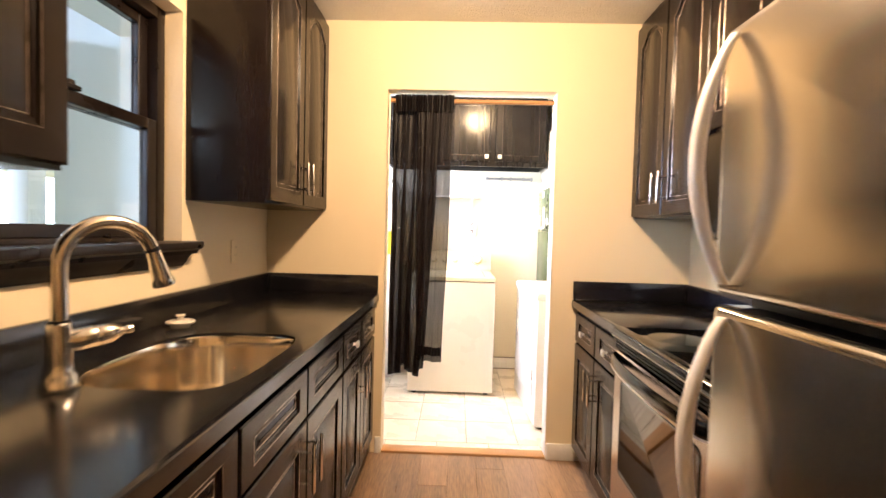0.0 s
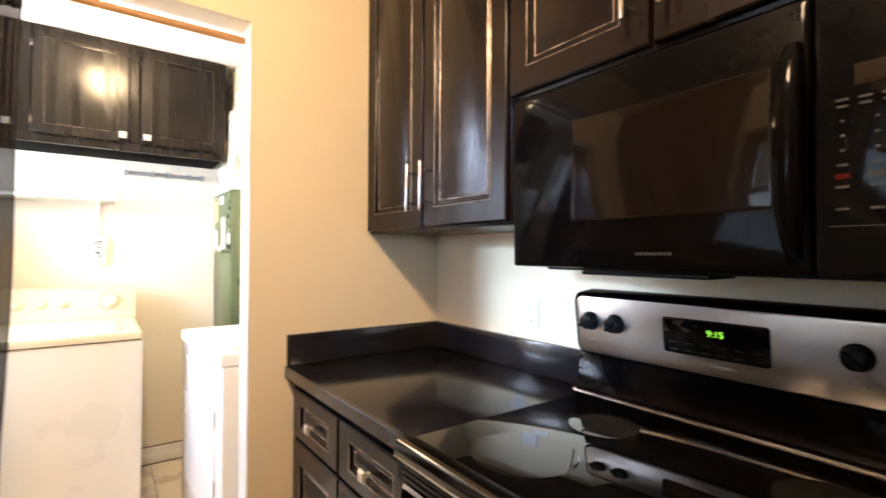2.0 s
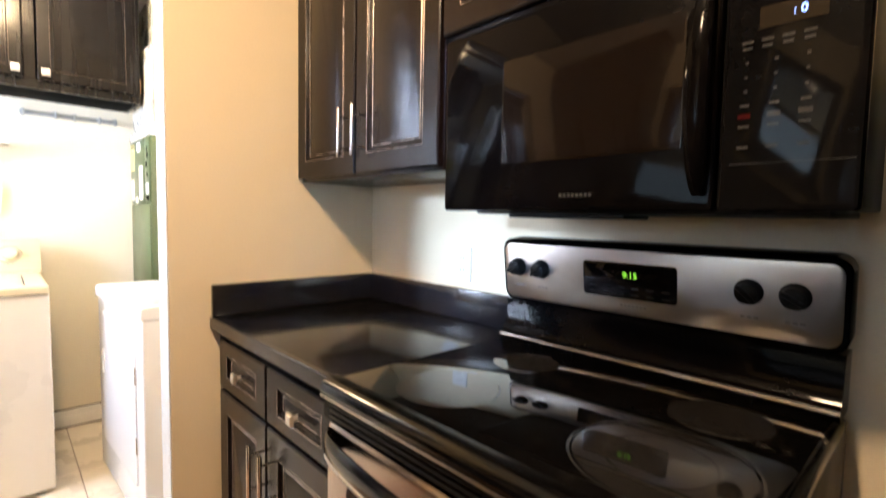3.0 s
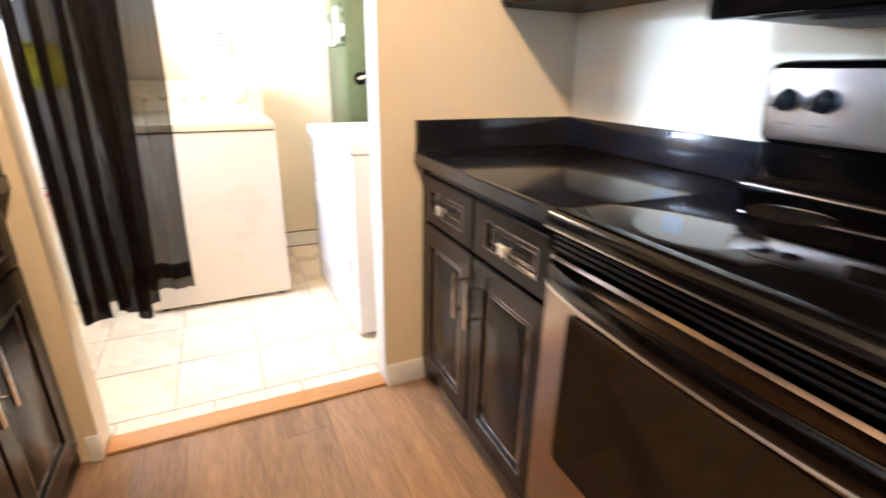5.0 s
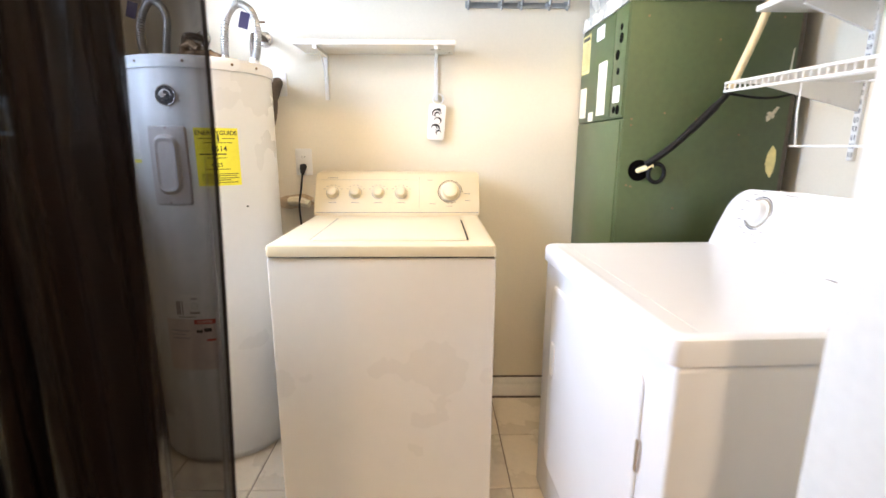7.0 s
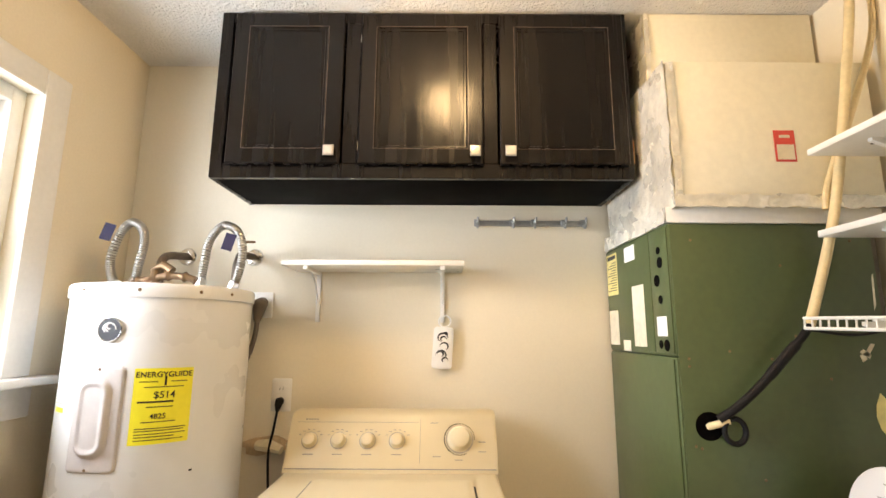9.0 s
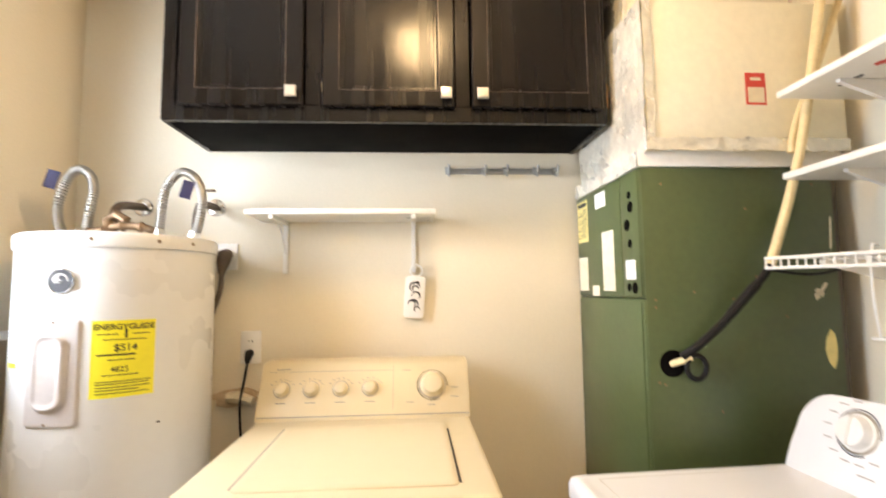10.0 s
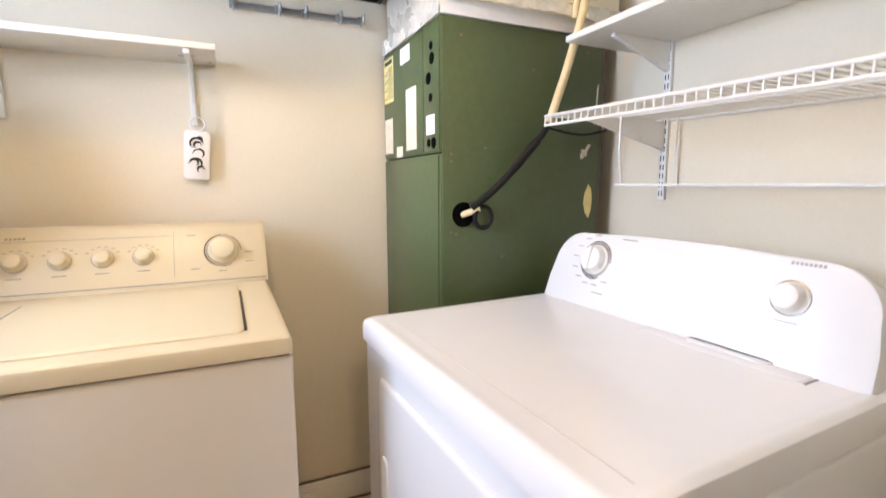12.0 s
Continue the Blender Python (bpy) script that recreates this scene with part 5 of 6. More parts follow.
def ducts():
    d = thing("supply_duct", "pale duct-board plenum sealed with crinkled foil tape", "duct", pose(0.836, 3.89, 1.669))
    bpart("flange", (-0.003, -0.006, 0.0), (0.60, 0.49, 0.045), "trim", d, "white sheet-metal flange", 0.002)
    bpart("plenum", (0.018, -0.028, 0.046), (0.60, 0.49, 0.475), "duct", d, "pale duct-board box", 0.006)
    bpart("upper_plenum", (0.052, 0.16, 0.476), (0.62, 0.49, 0.768), "duct", d, "", 0.006)
    # crinkled foil sheets
    rng = random.Random(11)

    def foil(name, origin, u, v, nu, nv, rough, label="crinkled silver foil tape"):
        o, u, v = Vector(origin), Vector(u), Vector(v)
        n = u.cross(v).normalized()
        bm = bmesh.new()
        g = [[bm.verts.new(o + u * (i / nu) + v * (j / nv) + n * (rng.uniform(0.0, rough) + 0.001) + (u.normalized() * rng.uniform(-1, 1) + v.normalized() * rng.uniform(-1, 1)) * (rough * 0.6 if 0 < i < nu or 0 < j < nv else 0)) for i in range(nu + 1)] for j in range(nv + 1)]
        for a, b in zip(g, g[1:]):
            for i in range(nu):
                bm.faces.new((a[i], a[i + 1], b[i + 1], b[i]))
        me = mesh_of(name, bm, "foil", 70)
        ob = new(name, me)
        ob.parent = d
        ob["label"] = label
    foil("foil_side", (0.017, 0.485, 0.04), (0, -0.513, 0), (0, 0, 0.44), 22, 20, 0.006)
    foil("foil_side", (0.051, 0.485, 0.476), (0, -0.325, 0), (0, 0, 0.29), 14, 12, 0.006)
    foil("foil_flange", (-0.0045, 0.485, -0.002), (0, -0.49, 0), (0, 0, 0.05), 20, 4, 0.004)
    foil("foil_edge", (0.016, -0.030, 0.05), (0.022, 0, 0), (0, 0, 0.42), 2, 20, 0.004)
    foil("foil_seam", (0.01, -0.030, 0.038), (0.588, 0, 0), (0, 0, 0.036), 40, 4, 0.007)
    foil("foil_edge", (0.050, 0.158, 0.48), (0.016, 0, 0), (0, 0, 0.285), 2, 14, 0.004)
    t = bpart("warning_tag", (0.306, -0.0305, 0.170), (0.364, -0.0290, 0.262), "red", d, "red printed warning tag", 0)
    bpart("tag_field", (0.311, -0.0313, 0.176), (0.359, -0.0306, 0.220), "paper", t, "pale text field", 0)
    bpart("tag_field", (0.320, -0.0313, 0.240), (0.350, -0.0306, 0.248), "paper", t, "", 0)


ducts()

# condensate hose and cable
hose = thing("drain_hose", "yellowed flexible drain hose hanging before the air handler", "hose", pose(0, 0, 0))
bm = bmesh.new()
tube(bm, smooth_path([(1.39, 3.83, 2.439), (1.387, 3.83, 2.32), (1.345, 3.83, 2.085), (1.274, 3.83, 1.751), (1.223, 3.83, 1.579), (1.175, 3.828, 1.45), (1.150, 3.825, 1.39)], 8), 0.0125, 12)
part("tube", bm, "hose", hose)
bm = bmesh.new()
tube(bm, smooth_path([(1.46, 3.845, 2.439), (1.455, 3.845, 2.24), (1.36, 3.848, 1.98), (1.30, 3.85, 1.85), (1.262, 3.852, 1.75), (1.255, 3.852, 1.70)], 8), 0.009, 10)
part("second_tube", bm, "hose", hose)
cable = thing("power_cable", "black taped power cable running into the air handler", "cable", pose(0, 0, 0))
bm = bmesh.new()
tube(bm, smooth_path([(1.155, 3.828, 1.40), (1.140, 3.835, 1.365), (1.090, 3.845, 1.306), (1.026, 3.85, 1.238), (0.963, 3.855, 1.183), (0.920, 3.868, 1.150)], 8), [0.010] * 12 + [0.013] * 10 + [0.011] * 19, 12)
part("wrapped_cable", bm, "cord", cable)
bm = bmesh.new()
tube(bm, [(0.945, 3.866, 1.148), (0.92, 3.872, 1.138), (0.90, 3.889, 1.128)], 0.009, 10)
part("bare_end", bm, "hose", cable, "pale cable end entering the hole")
bm = bmesh.new()
tube(bm, [(0.958 + 0.027 * math.cos(radians(a)), 3.866, 1.122 + 0.031 * math.sin(radians(a))) for a in range(0, 361, 18)], 0.007, 8)
part("loop", bm, "cord", cable, "black cable loop")
bm = bmesh.new()
tube(bm, smooth_path([(1.145, 3.83, 1.378), (1.24, 3.83, 1.365), (1.32, 3.85, 1.368), (1.40, 3.86, 1.385)], 6), 0.004, 8)
part("thin_wire", bm, "cord", cable)

# dark strip that puts the gap's shade beside the air handler into colour
setting("trim_gap_shade", [((1.402, 3.90, 0.0), (1.42, 3.93, 1.668))], "gap_brown", "dark brown strip standing in for the shaded gap", "trim", 0.002)


# ---- water heater ----
HX, HY, HR, HZ = -0.666, 4.128, 0.25, 1.495


def on_drum(a, z, r=HR):
    """A place on the drum at angle a (degrees from the side that faces the doorway wall, to the right)."""
    return Vector((r * math.sin(radians(a)), -r * math.cos(radians(a)), z))


def drum_patch(a0, a1, z0, z1, t, base=0.0005, inset=0.0, n=10):
    bm = bmesh.new()
    loops = []
    for r, i in ((HR + base, 0.0), (HR + base + t * 0.6, 0.0), (HR + base + t, inset)):
        da = math.degrees(i / HR)
        lo = [on_drum(a0 + da + (a1 - a0 - 2 * da) * k / n, z0 + i, r) for k in range(n + 1)]
        hi = [on_drum(a1 - da - (a1 - a0 - 2 * da) * k / n, z1 - i, r) for k in range(n + 1)]
        loops.append(lo + hi)
    made = [[bm.verts.new(p) for p in l] for l in loops]
    m = len(made[0])
    for p, q in zip(made, made[1:]):
        for i in range(m):
            j = (i + 1) % m
            bm.faces.new((p[i], p[j], q[j], q[i]))
    top = made[-1]
    for k in range(n):
        bm.faces.new((top[k], top[k + 1], top[m - 2 - k], top[m - 1 - k]))
    return bm


def drum_text(name, text, size, mat, parent, a, z, lift, bold=0.010):
    ob = lettering(name, text, size, mat, parent, Matrix(), bold)
    for v in ob.data.vertices:
        p = on_drum(a + math.degrees(v.co.x / HR), z + v.co.y, HR + lift + max(0.0, v.co.z))
        v.co = p
    return ob


def soft(v):
    v = min(1.0, max(0.0, v))
    return v * v * (3 - 2 * v)


def round_rect(x, y, w, h, r):
    """Distance outside a rounded rectangle about the origin, negative inside."""
    dx, dy = abs(x) - w / 2 + r, abs(y) - h / 2 + r
    return math.hypot(max(dx, 0), max(dy, 0)) + min(max(dx, dy), 0) - r


def drum_cover(a0, a1, z0, z1, nu=44, nv=72):
    """A moulded cover on the tank: a round-cornered plate with a raised oblong whose top is an arch."""
    bm = bmesh.new()
    w, h = radians(a1 - a0) * HR, z1 - z0
    cells = []
    for j in range(nv + 1):
        row = []
        for i in range(nu + 1):
            x, y = (i / nu - 0.5) * w, (j / nv - 0.5) * h
            d = round_rect(x, y, w, h, 0.014)
            e = round_rect(x + 0.002, y - 0.004, w * 0.68, h * 0.76, w * 0.30)
            up = 0.0055 * soft(-d / 0.005) + 0.011 * soft(-e / 0.012) - 0.004 * soft((-e - 0.014) / 0.010)
            row.append((bm.verts.new(on_drum(a0 + (a1 - a0) * i / nu, z0 + h * j / nv, HR + 0.0004 + up)), d))
        cells.append(row)
    for a, b in zip(cells, cells[1:]):
        for i in range(nu):
            q = (a[i], a[i + 1], b[i + 1], b[i])
            if min(v[1] for v in q) < -0.001:
                bm.faces.new([v[0] for v in q])
    bmesh.ops.delete(bm, geom=[v for v in bm.verts if not v.link_faces], context="VERTS")
    return bm


def water_heater():
    w = thing("water_heater", "white cylindrical electric water heater with a yellow energy label", "water heater", pose(HX, HY, 0))
    bm = bmesh.new()
    lathe(bm, [(0.001, 0.0), (HR - 0.02, 0.0), (HR - 0.015, 0.02), (HR, 0.03), (HR, HZ - 0.045), (HR + 0.0005, HZ - 0.04), (0.001, HZ - 0.04)], 64)
    part("tank", bm, "heater", w, "white enamelled tank jacket")
    bm = bmesh.new()
    lathe(bm, [(0.001, HZ - 0.0395), (HR + 0.005, HZ - 0.0395), (HR + 0.006, HZ - 0.035), (HR + 0.006, HZ - 0.006), (HR + 0.002, HZ), (HR - 0.02, HZ - 0.001), (HR - 0.03, HZ - 0.010), (0.001, HZ - 0.008)], 64)
    part("top_cap", bm, "heater", w, "white rimmed top cap")
    for a in (-58, -22, 14, 48, 70):
        bm = bmesh.new()
        lathe(bm, [(0.001, 0), (0.005, 0), (0.004, 0.002), (0.001, 0.003)], 8, Matrix.Translation(on_drum(a, HZ - 0.02, HR + 0.006)) @ pose(0, 0, 0, 90, 0, a))
        part("screw", bm, "brass", w)
    # badge
    bm = bmesh.new()
    m = Matrix.Translation(on_drum(-0.4, 1.368, HR + 0.0005)) @ pose(0, 0, 0, 90, 0, -0.4)
    lathe(bm, [(0.001, 0.0), (0.033, 0.0), (0.033, 0.0035), (0.031, 0.005), (0.029, 0.004), (0.001, 0.004)], 32, m)
    b = part("badge", bm, "chrome", w, "round silver badge")
    bm = bmesh.new()
    lathe(bm, [(0.001, 0.0041), (0.0295, 0.0041), (0.0295, 0.0048), (0.001, 0.0048)], 32, m)
    part("badge_field", bm, "badge_grey", b, "dark grey badge field")
    bm = bmesh.new()
    for k in range(4):
        tube(bm, [m @ Vector((0.012 * 1.5 * math.cos(radians(q)) * (1 - 0.2 * k), 0.018 * math.sin(radians(q)) * (1 - 0.2 * k) + 0.003 * k, 0.0052)) for q in range(40 * k, 40 * k + 200, 20)], 0.0017, 6)
    part("badge_swirl", bm, "white_plastic", b, "silver scroll marks")
    # access cover
    p = part("access_cover", drum_cover(-19, 11.5, 1.009, 1.273), "cover_grey", w, "pinkish grey moulded plastic access cover")
    for a, z in ((-3, 1.266), (-5, 1.018)):
        bm = bmesh.new()
        lathe(bm, [(0.001, 0), (0.004, 0), (0.003, 0.0015), (0.001, 0.002)], 8, Matrix.Translation(on_drum(a, z, HR + 0.006)) @ pose(0, 0, 0, 90, 0, a))
        part("screw", bm, "brass", p)
    # yellow label
    y = part("energy_label", drum_patch(16.2, 48.1, 1.073, 1.267, 0.0006, 0.0004, 0.0), "yellow", w, "bright yellow energy guide label")
    drum_text("label_title", "ENERGYGUIDE", 0.0200, "ink", y, 32.2, 1.250, 0.0012, 0.018)
    drum_text("label_price", "$514", 0.025, "ink", y, 33.0, 1.197, 0.0012)
    drum_text("label_number", "4825", 0.019, "ink", y, 30.5, 1.143, 0.0012)
    bm = bmesh.new()
    for z, a0, a1 in ((1.231, 19, 29), (1.231, 36, 45), (1.217, 22, 43), (1.178, 19, 38), (1.180, 19, 38), (1.166, 24, 38), (1.128, 22, 40), (1.112, 19, 46), (1.106, 19, 45), (1.098, 19, 46), (1.091, 19, 40), (1.083, 19, 45)):
        tmp = drum_patch(a0, a1, z, z + 0.0022, 0.0004, 0.0011, 0.0, 6)
        me = bpy.data.meshes.new("line")
        tmp.to_mesh(me)
        tmp.free()
        bm.from_mesh(me)
        bpy.data.meshes.remove(me)
    tagged(part("fine_print", bm, "ink", y, "rows of fine print"), kind="stuff")
    part("label_arrow", drum_patch(32.4, 33.6, 1.222, 1.246, 0.0004, 0.0011, 0.0, 4), "ink", y, "black arrow under the title")
    part("spec_label", drum_patch(-45, -29, 1.165, 1.255, 0.0005, 0.0004), "white_plastic", w, "white printed specification label")
    bm = bmesh.new()
    for k in range(9):
        tmp = drum_patch(-43, -31 - (k % 3), 1.172 + 0.009 * k, 1.1745 + 0.009 * k, 0.0004, 0.001, 0.0, 4)
        me = bpy.data.meshes.new("line")
        tmp.to_mesh(me)
        tmp.free()
        bm.from_mesh(me)
        bpy.data.meshes.remove(me)
    tagged(part("fine_print", bm, "pale_ink", w), kind="stuff")
    part("caution_label", drum_patch(-42, -30, 1.150, 1.162, 0.0005, 0.0004), "yellow", w, "small yellow caution strip")
    part("rating_label", drum_patch(-21, 10, 0.5985, 0.69, 0.0005, 0.0004), "white_plastic", w, "white and red rating label")
    rating = part("warning_label", drum_patch(-24, 18.5, 0.40, 0.597, 0.0005, 0.0004), "pink_label", w, "pale pink warning label")
    part("rating_bar", drum_patch(1.5, 18, 0.578, 0.596, 0.0005, 0.001), "red", rating, "red warning strip")
    drum_text("warning_mark", "DANGER", 0.0125, "white_plastic", rating, 9.8, 0.587, 0.0016, 0.0)
    for k, (a0, a1, z0, z1) in enumerate(((2.5, 7.5, 0.545, 0.556), (8.5, 14.5, 0.548, 0.562), (10.0, 17.0, 0.512, 0.520), (-20.0, -3.0, 0.55, 0.556), (-20.0, -6.0, 0.536, 0.541), (-20.0, -4.0, 0.522, 0.527))):
        part("label_mark", drum_patch(a0, a1, z0, z1, 0.0004, 0.001, 0.0, 5), "red" if k == 2 else ("ink" if k < 2 else "pale_ink"), rating, "printed mark")
    for a0, a1, z0, z1 in ((-12.5, -8.5, 0.615, 0.665), (-7.5, -6.5, 0.615, 0.665), (-1.0, 7.0, 0.618, 0.626), (0.5, 6.0, 0.672, 0.677), (-11.0, 3.0, 0.604, 0.608)):
        part("label_mark", drum_patch(a0, a1, z0, z1, 0.0004, 0.001, 0.0, 5), "grey_ink", w, "printed mark")
    bm = bmesh.new()
    tube(bm, [on_drum(3.0 + 2.6 * math.cos(radians(t)), 0.648 + 0.011 * math.sin(radians(t)), HR + 0.0016) for t in range(0, 361, 24)], 0.0009, 5)
    part("approval_mark", bm, "grey_ink", w, "small round approval mark")
    part("scuff", drum_patch(50.5, 52.5, 0.992, 0.997, 0.0004, 0.0006, 0.0, 3), "ink", w, "small dark scuff")


water_heater()


def flex_pipe(name, pts, label):
    """A corrugated connector."""
    f = thing(name, label, "water pipe", pose(0, 0, 0), "water heater connectors")
    path = smooth_path(pts, 27)
    bm = bmesh.new()
    tube(bm, path, [0.0145 if i % 3 else 0.0105 for i in range(len(path))], 12)
    part("corrugated_tube", bm, "flex_steel", f, "corrugated stainless tube")
    for p, q in ((path[0], path[2]), (path[-1], path[-3])):
        bm = bmesh.new()
        way = (q - p).normalized()
        tube(bm, [p - way * 0.012, p - way * 0.010, p + way * 0.022, p + way * 0.026], [0.012, 0.017, 0.017, 0.012], 6)
        part("nut", bm, "chrome", f)
    return f, path


f1, path1 = flex_pipe("flex_connector", [(-0.785, 4.13, 1.510), (-0.779, 4.13, 1.57), (-0.768, 4.13, 1.645), (-0.778, 4.13, 1.695), (-0.815, 4.13, 1.718), (-0.850, 4.13, 1.68), (-0.871, 4.13, 1.60), (-0.862, 4.13, 1.54), (-0.835, 4.13, 1.500)], "corrugated steel water connector on the heater")
f2, path2 = flex_pipe("flex_connector", [(-0.570, 4.13, 1.510), (-0.565, 4.13, 1.58), (-0.552, 4.13, 1.66), (-0.512, 4.13, 1.708), (-0.465, 4.13, 1.69), (-0.443, 4.13, 1.625), (-0.450, 4.13, 1.55), (-0.466, 4.13, 1.500)], "corrugated steel water connector on the heater")
for ob, at in ((f1, (-0.878, 4.11, 1.682)), (f2, (-0.481, 4.11, 1.650))):
    bpart("paper_tag", (-0.016, -0.001, -0.028), (0.016, 0.001, 0.028), "blue", ob, "navy printed paper tag", 0, 1, pose(*at, 0, 14, 20))
# valve and stub pipes from the wall
v = thing("shutoff_valve", "tarnished brass valve and pipes above the water heater", "valve", pose(0, 0, 0))
bm = bmesh.new()
tube(bm, smooth_path([(-0.735, 4.18, 1.485), (-0.737, 4.18, 1.56), (-0.742, 4.20, 1.605), (-0.752, 4.26, 1.628), (-0.765, 4.394, 1.645)], 6), 0.014, 12)
part("elbow_pipe", bm, "brown_rubber", v, "dark wrapped elbow pipe")
bm = bmesh.new()
lathe(bm, [(0.001, 0), (0.034, 0), (0.030, 0.006), (0.015, 0.010), (0.001, 0.010)], 24, pose(-0.765, 4.394, 1.645, 90, 0, 0))
part("escutcheon", bm, "chrome", v, "round wall flange")
bm = bmesh.new()
lathe(bm, [(0.001, 0), (0.034, 0), (0.030, 0.006), (0.015, 0.010), (0.001, 0.010)], 24, pose(-0.508, 4.394, 1.643, 90, 0, 0))
part("escutcheon", bm, "chrome", v, "round wall flange")
bm = bmesh.new()
tube(bm, [(-0.508, 4.39, 1.643), (-0.500, 4.30, 1.636), (-0.490, 4.22, 1.62), (-0.478, 4.175, 1.58), (-0.47, 4.15, 1.50)], 0.013, 12)
part("stub_pipe", bm, "brown_rubber", v, "dark wrapped stub pipe")
bm = bmesh.new()
box(bm, (-0.505, 4.24, 1.672), (-0.450, 4.252, 1.680), 0.003)
tube(bm, [(-0.492, 4.246, 1.62), (-0.492, 4.246, 1.675)], 0.006, 8)
part("lever", bm, "brass", v, "small brass lever")
bm = bmesh.new()
tube(bm, smooth_path([(-0.785, 4.125, 1.518), (-0.73, 4.12, 1.528), (-0.67, 4.12, 1.540), (-0.61, 4.125, 1.535), (-0.570, 4.13, 1.518)], 6), [0.012 + 0.006 * (i % 5 == 2) for i in range(25)], 10)
tube(bm, [(-0.715, 4.12, 1.485), (-0.715, 4.12, 1.56), (-0.69, 4.12, 1.575), (-0.66, 4.12, 1.555)], 0.015, 10)
part("manifold", bm, "brass", v, "tarnished brass fittings")
bm = bmesh.new()
tube(bm, [(-0.80, 4.11, 1.500), (-0.77, 4.11, 1.505), (-0.74, 4.11, 1.503)], 0.010, 8)
part("hot_band", bm, "red", v, "red marked fitting")

# heater power plug
pl = thing("heater_plug", "brown heavy plug and cord on a wall plate", "plug", pose(0, 0, 0))
bpart("plate", (-0.50, 4.386, 1.415), (-0.425, 4.3945, 1.51), "white_plastic", pl, "", 0.003)
bm = bmesh.new()
tube(bm, [(-0.462, 4.386, 1.470), (-0.462, 4.366, 1.466), (-0.464, 4.358, 1.44), (-0.468, 4.358, 1.40)], [0.022, 0.026, 0.022, 0.012], 12)
part("plug_body", bm, "brown_rubber", pl)
bm = bmesh.new()
tube(bm, smooth_path([(-0.467, 4.358, 1.405), (-0.472, 4.36, 1.35), (-0.484, 4.36, 1.30), (-0.500, 4.36, 1.25), (-0.53, 4.37, 1.1)], 6), 0.009, 10)
part("cord", bm, "brown_rubber", pl)

# washer outlet, cord, torn hookup box
wo = wall_plate(pose(-0.372, BY - 0.0005, 1.138), "white duplex outlet behind the washing machine")
wp = thing("washer_plug", "black plug and power cord of the washer", "plug", pose(0, 0, 0))
bm = bmesh.new()
tube(bm, [(-0.372, 4.386, 1.118), (-0.372, 4.372, 1.118), (-0.373, 4.365, 1.105), (-0.374, 4.362, 1.085)], [0.013, 0.015, 0.013, 0.007], 10)
part("plug_body", bm, "cord", wp)
bm = bmesh.new()
tube(bm, smooth_path([(-0.374, 4.362, 1.088), (-0.382, 4.355, 1.02), (-0.392, 4.35, 0.95), (-0.386, 4.345, 0.86), (-0.37, 4.34, 0.70)], 6), 0.0045, 8)
part("cord", bm, "cord", wp)
hb = thing("hookup_box", "torn cardboard and plaster round a wall hookup", "hookup box", pose(0, 0, 0))
rng = random.Random(21)
bm = bmesh.new()
ring_pts = []
for k in range(14):
    a = 2 * math.pi * k / 14
    ring_pts.append((-0.42 + (0.085 + rng.uniform(-0.02, 0.02)) * math.cos(a), 0.965 + (0.034 + rng.uniform(-0.012, 0.012)) * math.sin(a)))
rings(bm, [[(x, BY - 0.0008, z) for x, z in ring_pts], [(x, BY - 0.006 - rng.uniform(0, 0.01), z) for x, z in ring_pts], [(-0.42 + (x + 0.42) * 0.6, BY - 0.012, 0.965 + (z - 0.965) * 0.6) for x, z in ring_pts]])
part("torn_edge", bm, "wall_patch", hb)
bm = bmesh.new()
tube(bm, [(-0.445, 4.385, 0.965), (-0.40, 4.37, 0.968), (-0.35, 4.36, 0.955)], [0.018, 0.022, 0.016], 8)
part("plaster_lump", bm, "paper", hb, "pale plaster lump")


# ---- small shelf, hooks, freshener ----
def small_shelf():
    s = thing("wall_shelf", "short white wooden wall shelf on two brackets", "shelf", pose(0, 0, 0))
    bpart("board", (-0.338, 4.193, 1.588), (0.285, 4.394, 1.606), "trim", s, "", 0.003)
    for x in (-0.255, 0.212):
        bm = bmesh.new()
        box(bm, (x - 0.008, 4.20, 1.574), (x + 0.008, 4.386, 1.5875), 0.001)
        box(bm, (x - 0.008, 4.386, 1.40), (x + 0.008, 4.3945, 1.5875), 0.001)
        tube(bm, [(x, 4.388, 1.47), (x, 4.34, 1.54), (x, 4.28, 1.577)], 0.003, 6)
        part("bracket", bm, "white_plastic", s, "white metal bracket")


small_shelf()
hk = thing("hook_rail", "grey metal rail with four coat hooks", "coat hooks", pose(0, 0, 0))
bpart("rail", (0.335, 4.388, 1.770), (0.770, 4.3945, 1.792), "hook_grey", hk, "", 0.002)
for x in (0.345, 0.482, 0.565, 0.680, 0.755):
    bm = bmesh.new()
    tube(bm, smooth_path([(x, 4.388, 1.786), (x, 4.372, 1.784), (x, 4.355, 1.776), (x, 4.350, 1.784), (x, 4.350, 1.796)], 5), 0.0045, 8)
    tube(bm, smooth_path([(x, 4.388, 1.774), (x, 4.378, 1.764), (x, 4.366, 1.762), (x, 4.362, 1.770)], 5), 0.0045, 8)
    box(bm, (x - 0.012, 4.385, 1.768), (x + 0.012, 4.389, 1.796), 0.002)
    part("hook", bm, "hook_grey", hk)

solo("wood_shim", box(bmesh.new(), (0.8285, 4.062, 1.905), (0.8345, 4.082, 1.985), 0.001), "raw_wood", "orange wooden shim wedged beside the laundry cabinet", "wood scrap")

fr = thing("hanging_tag", "white rounded hanging tag with black scroll pattern", "air freshener", pose(0.214, 4.372, 1.309, 0, 4, 0))
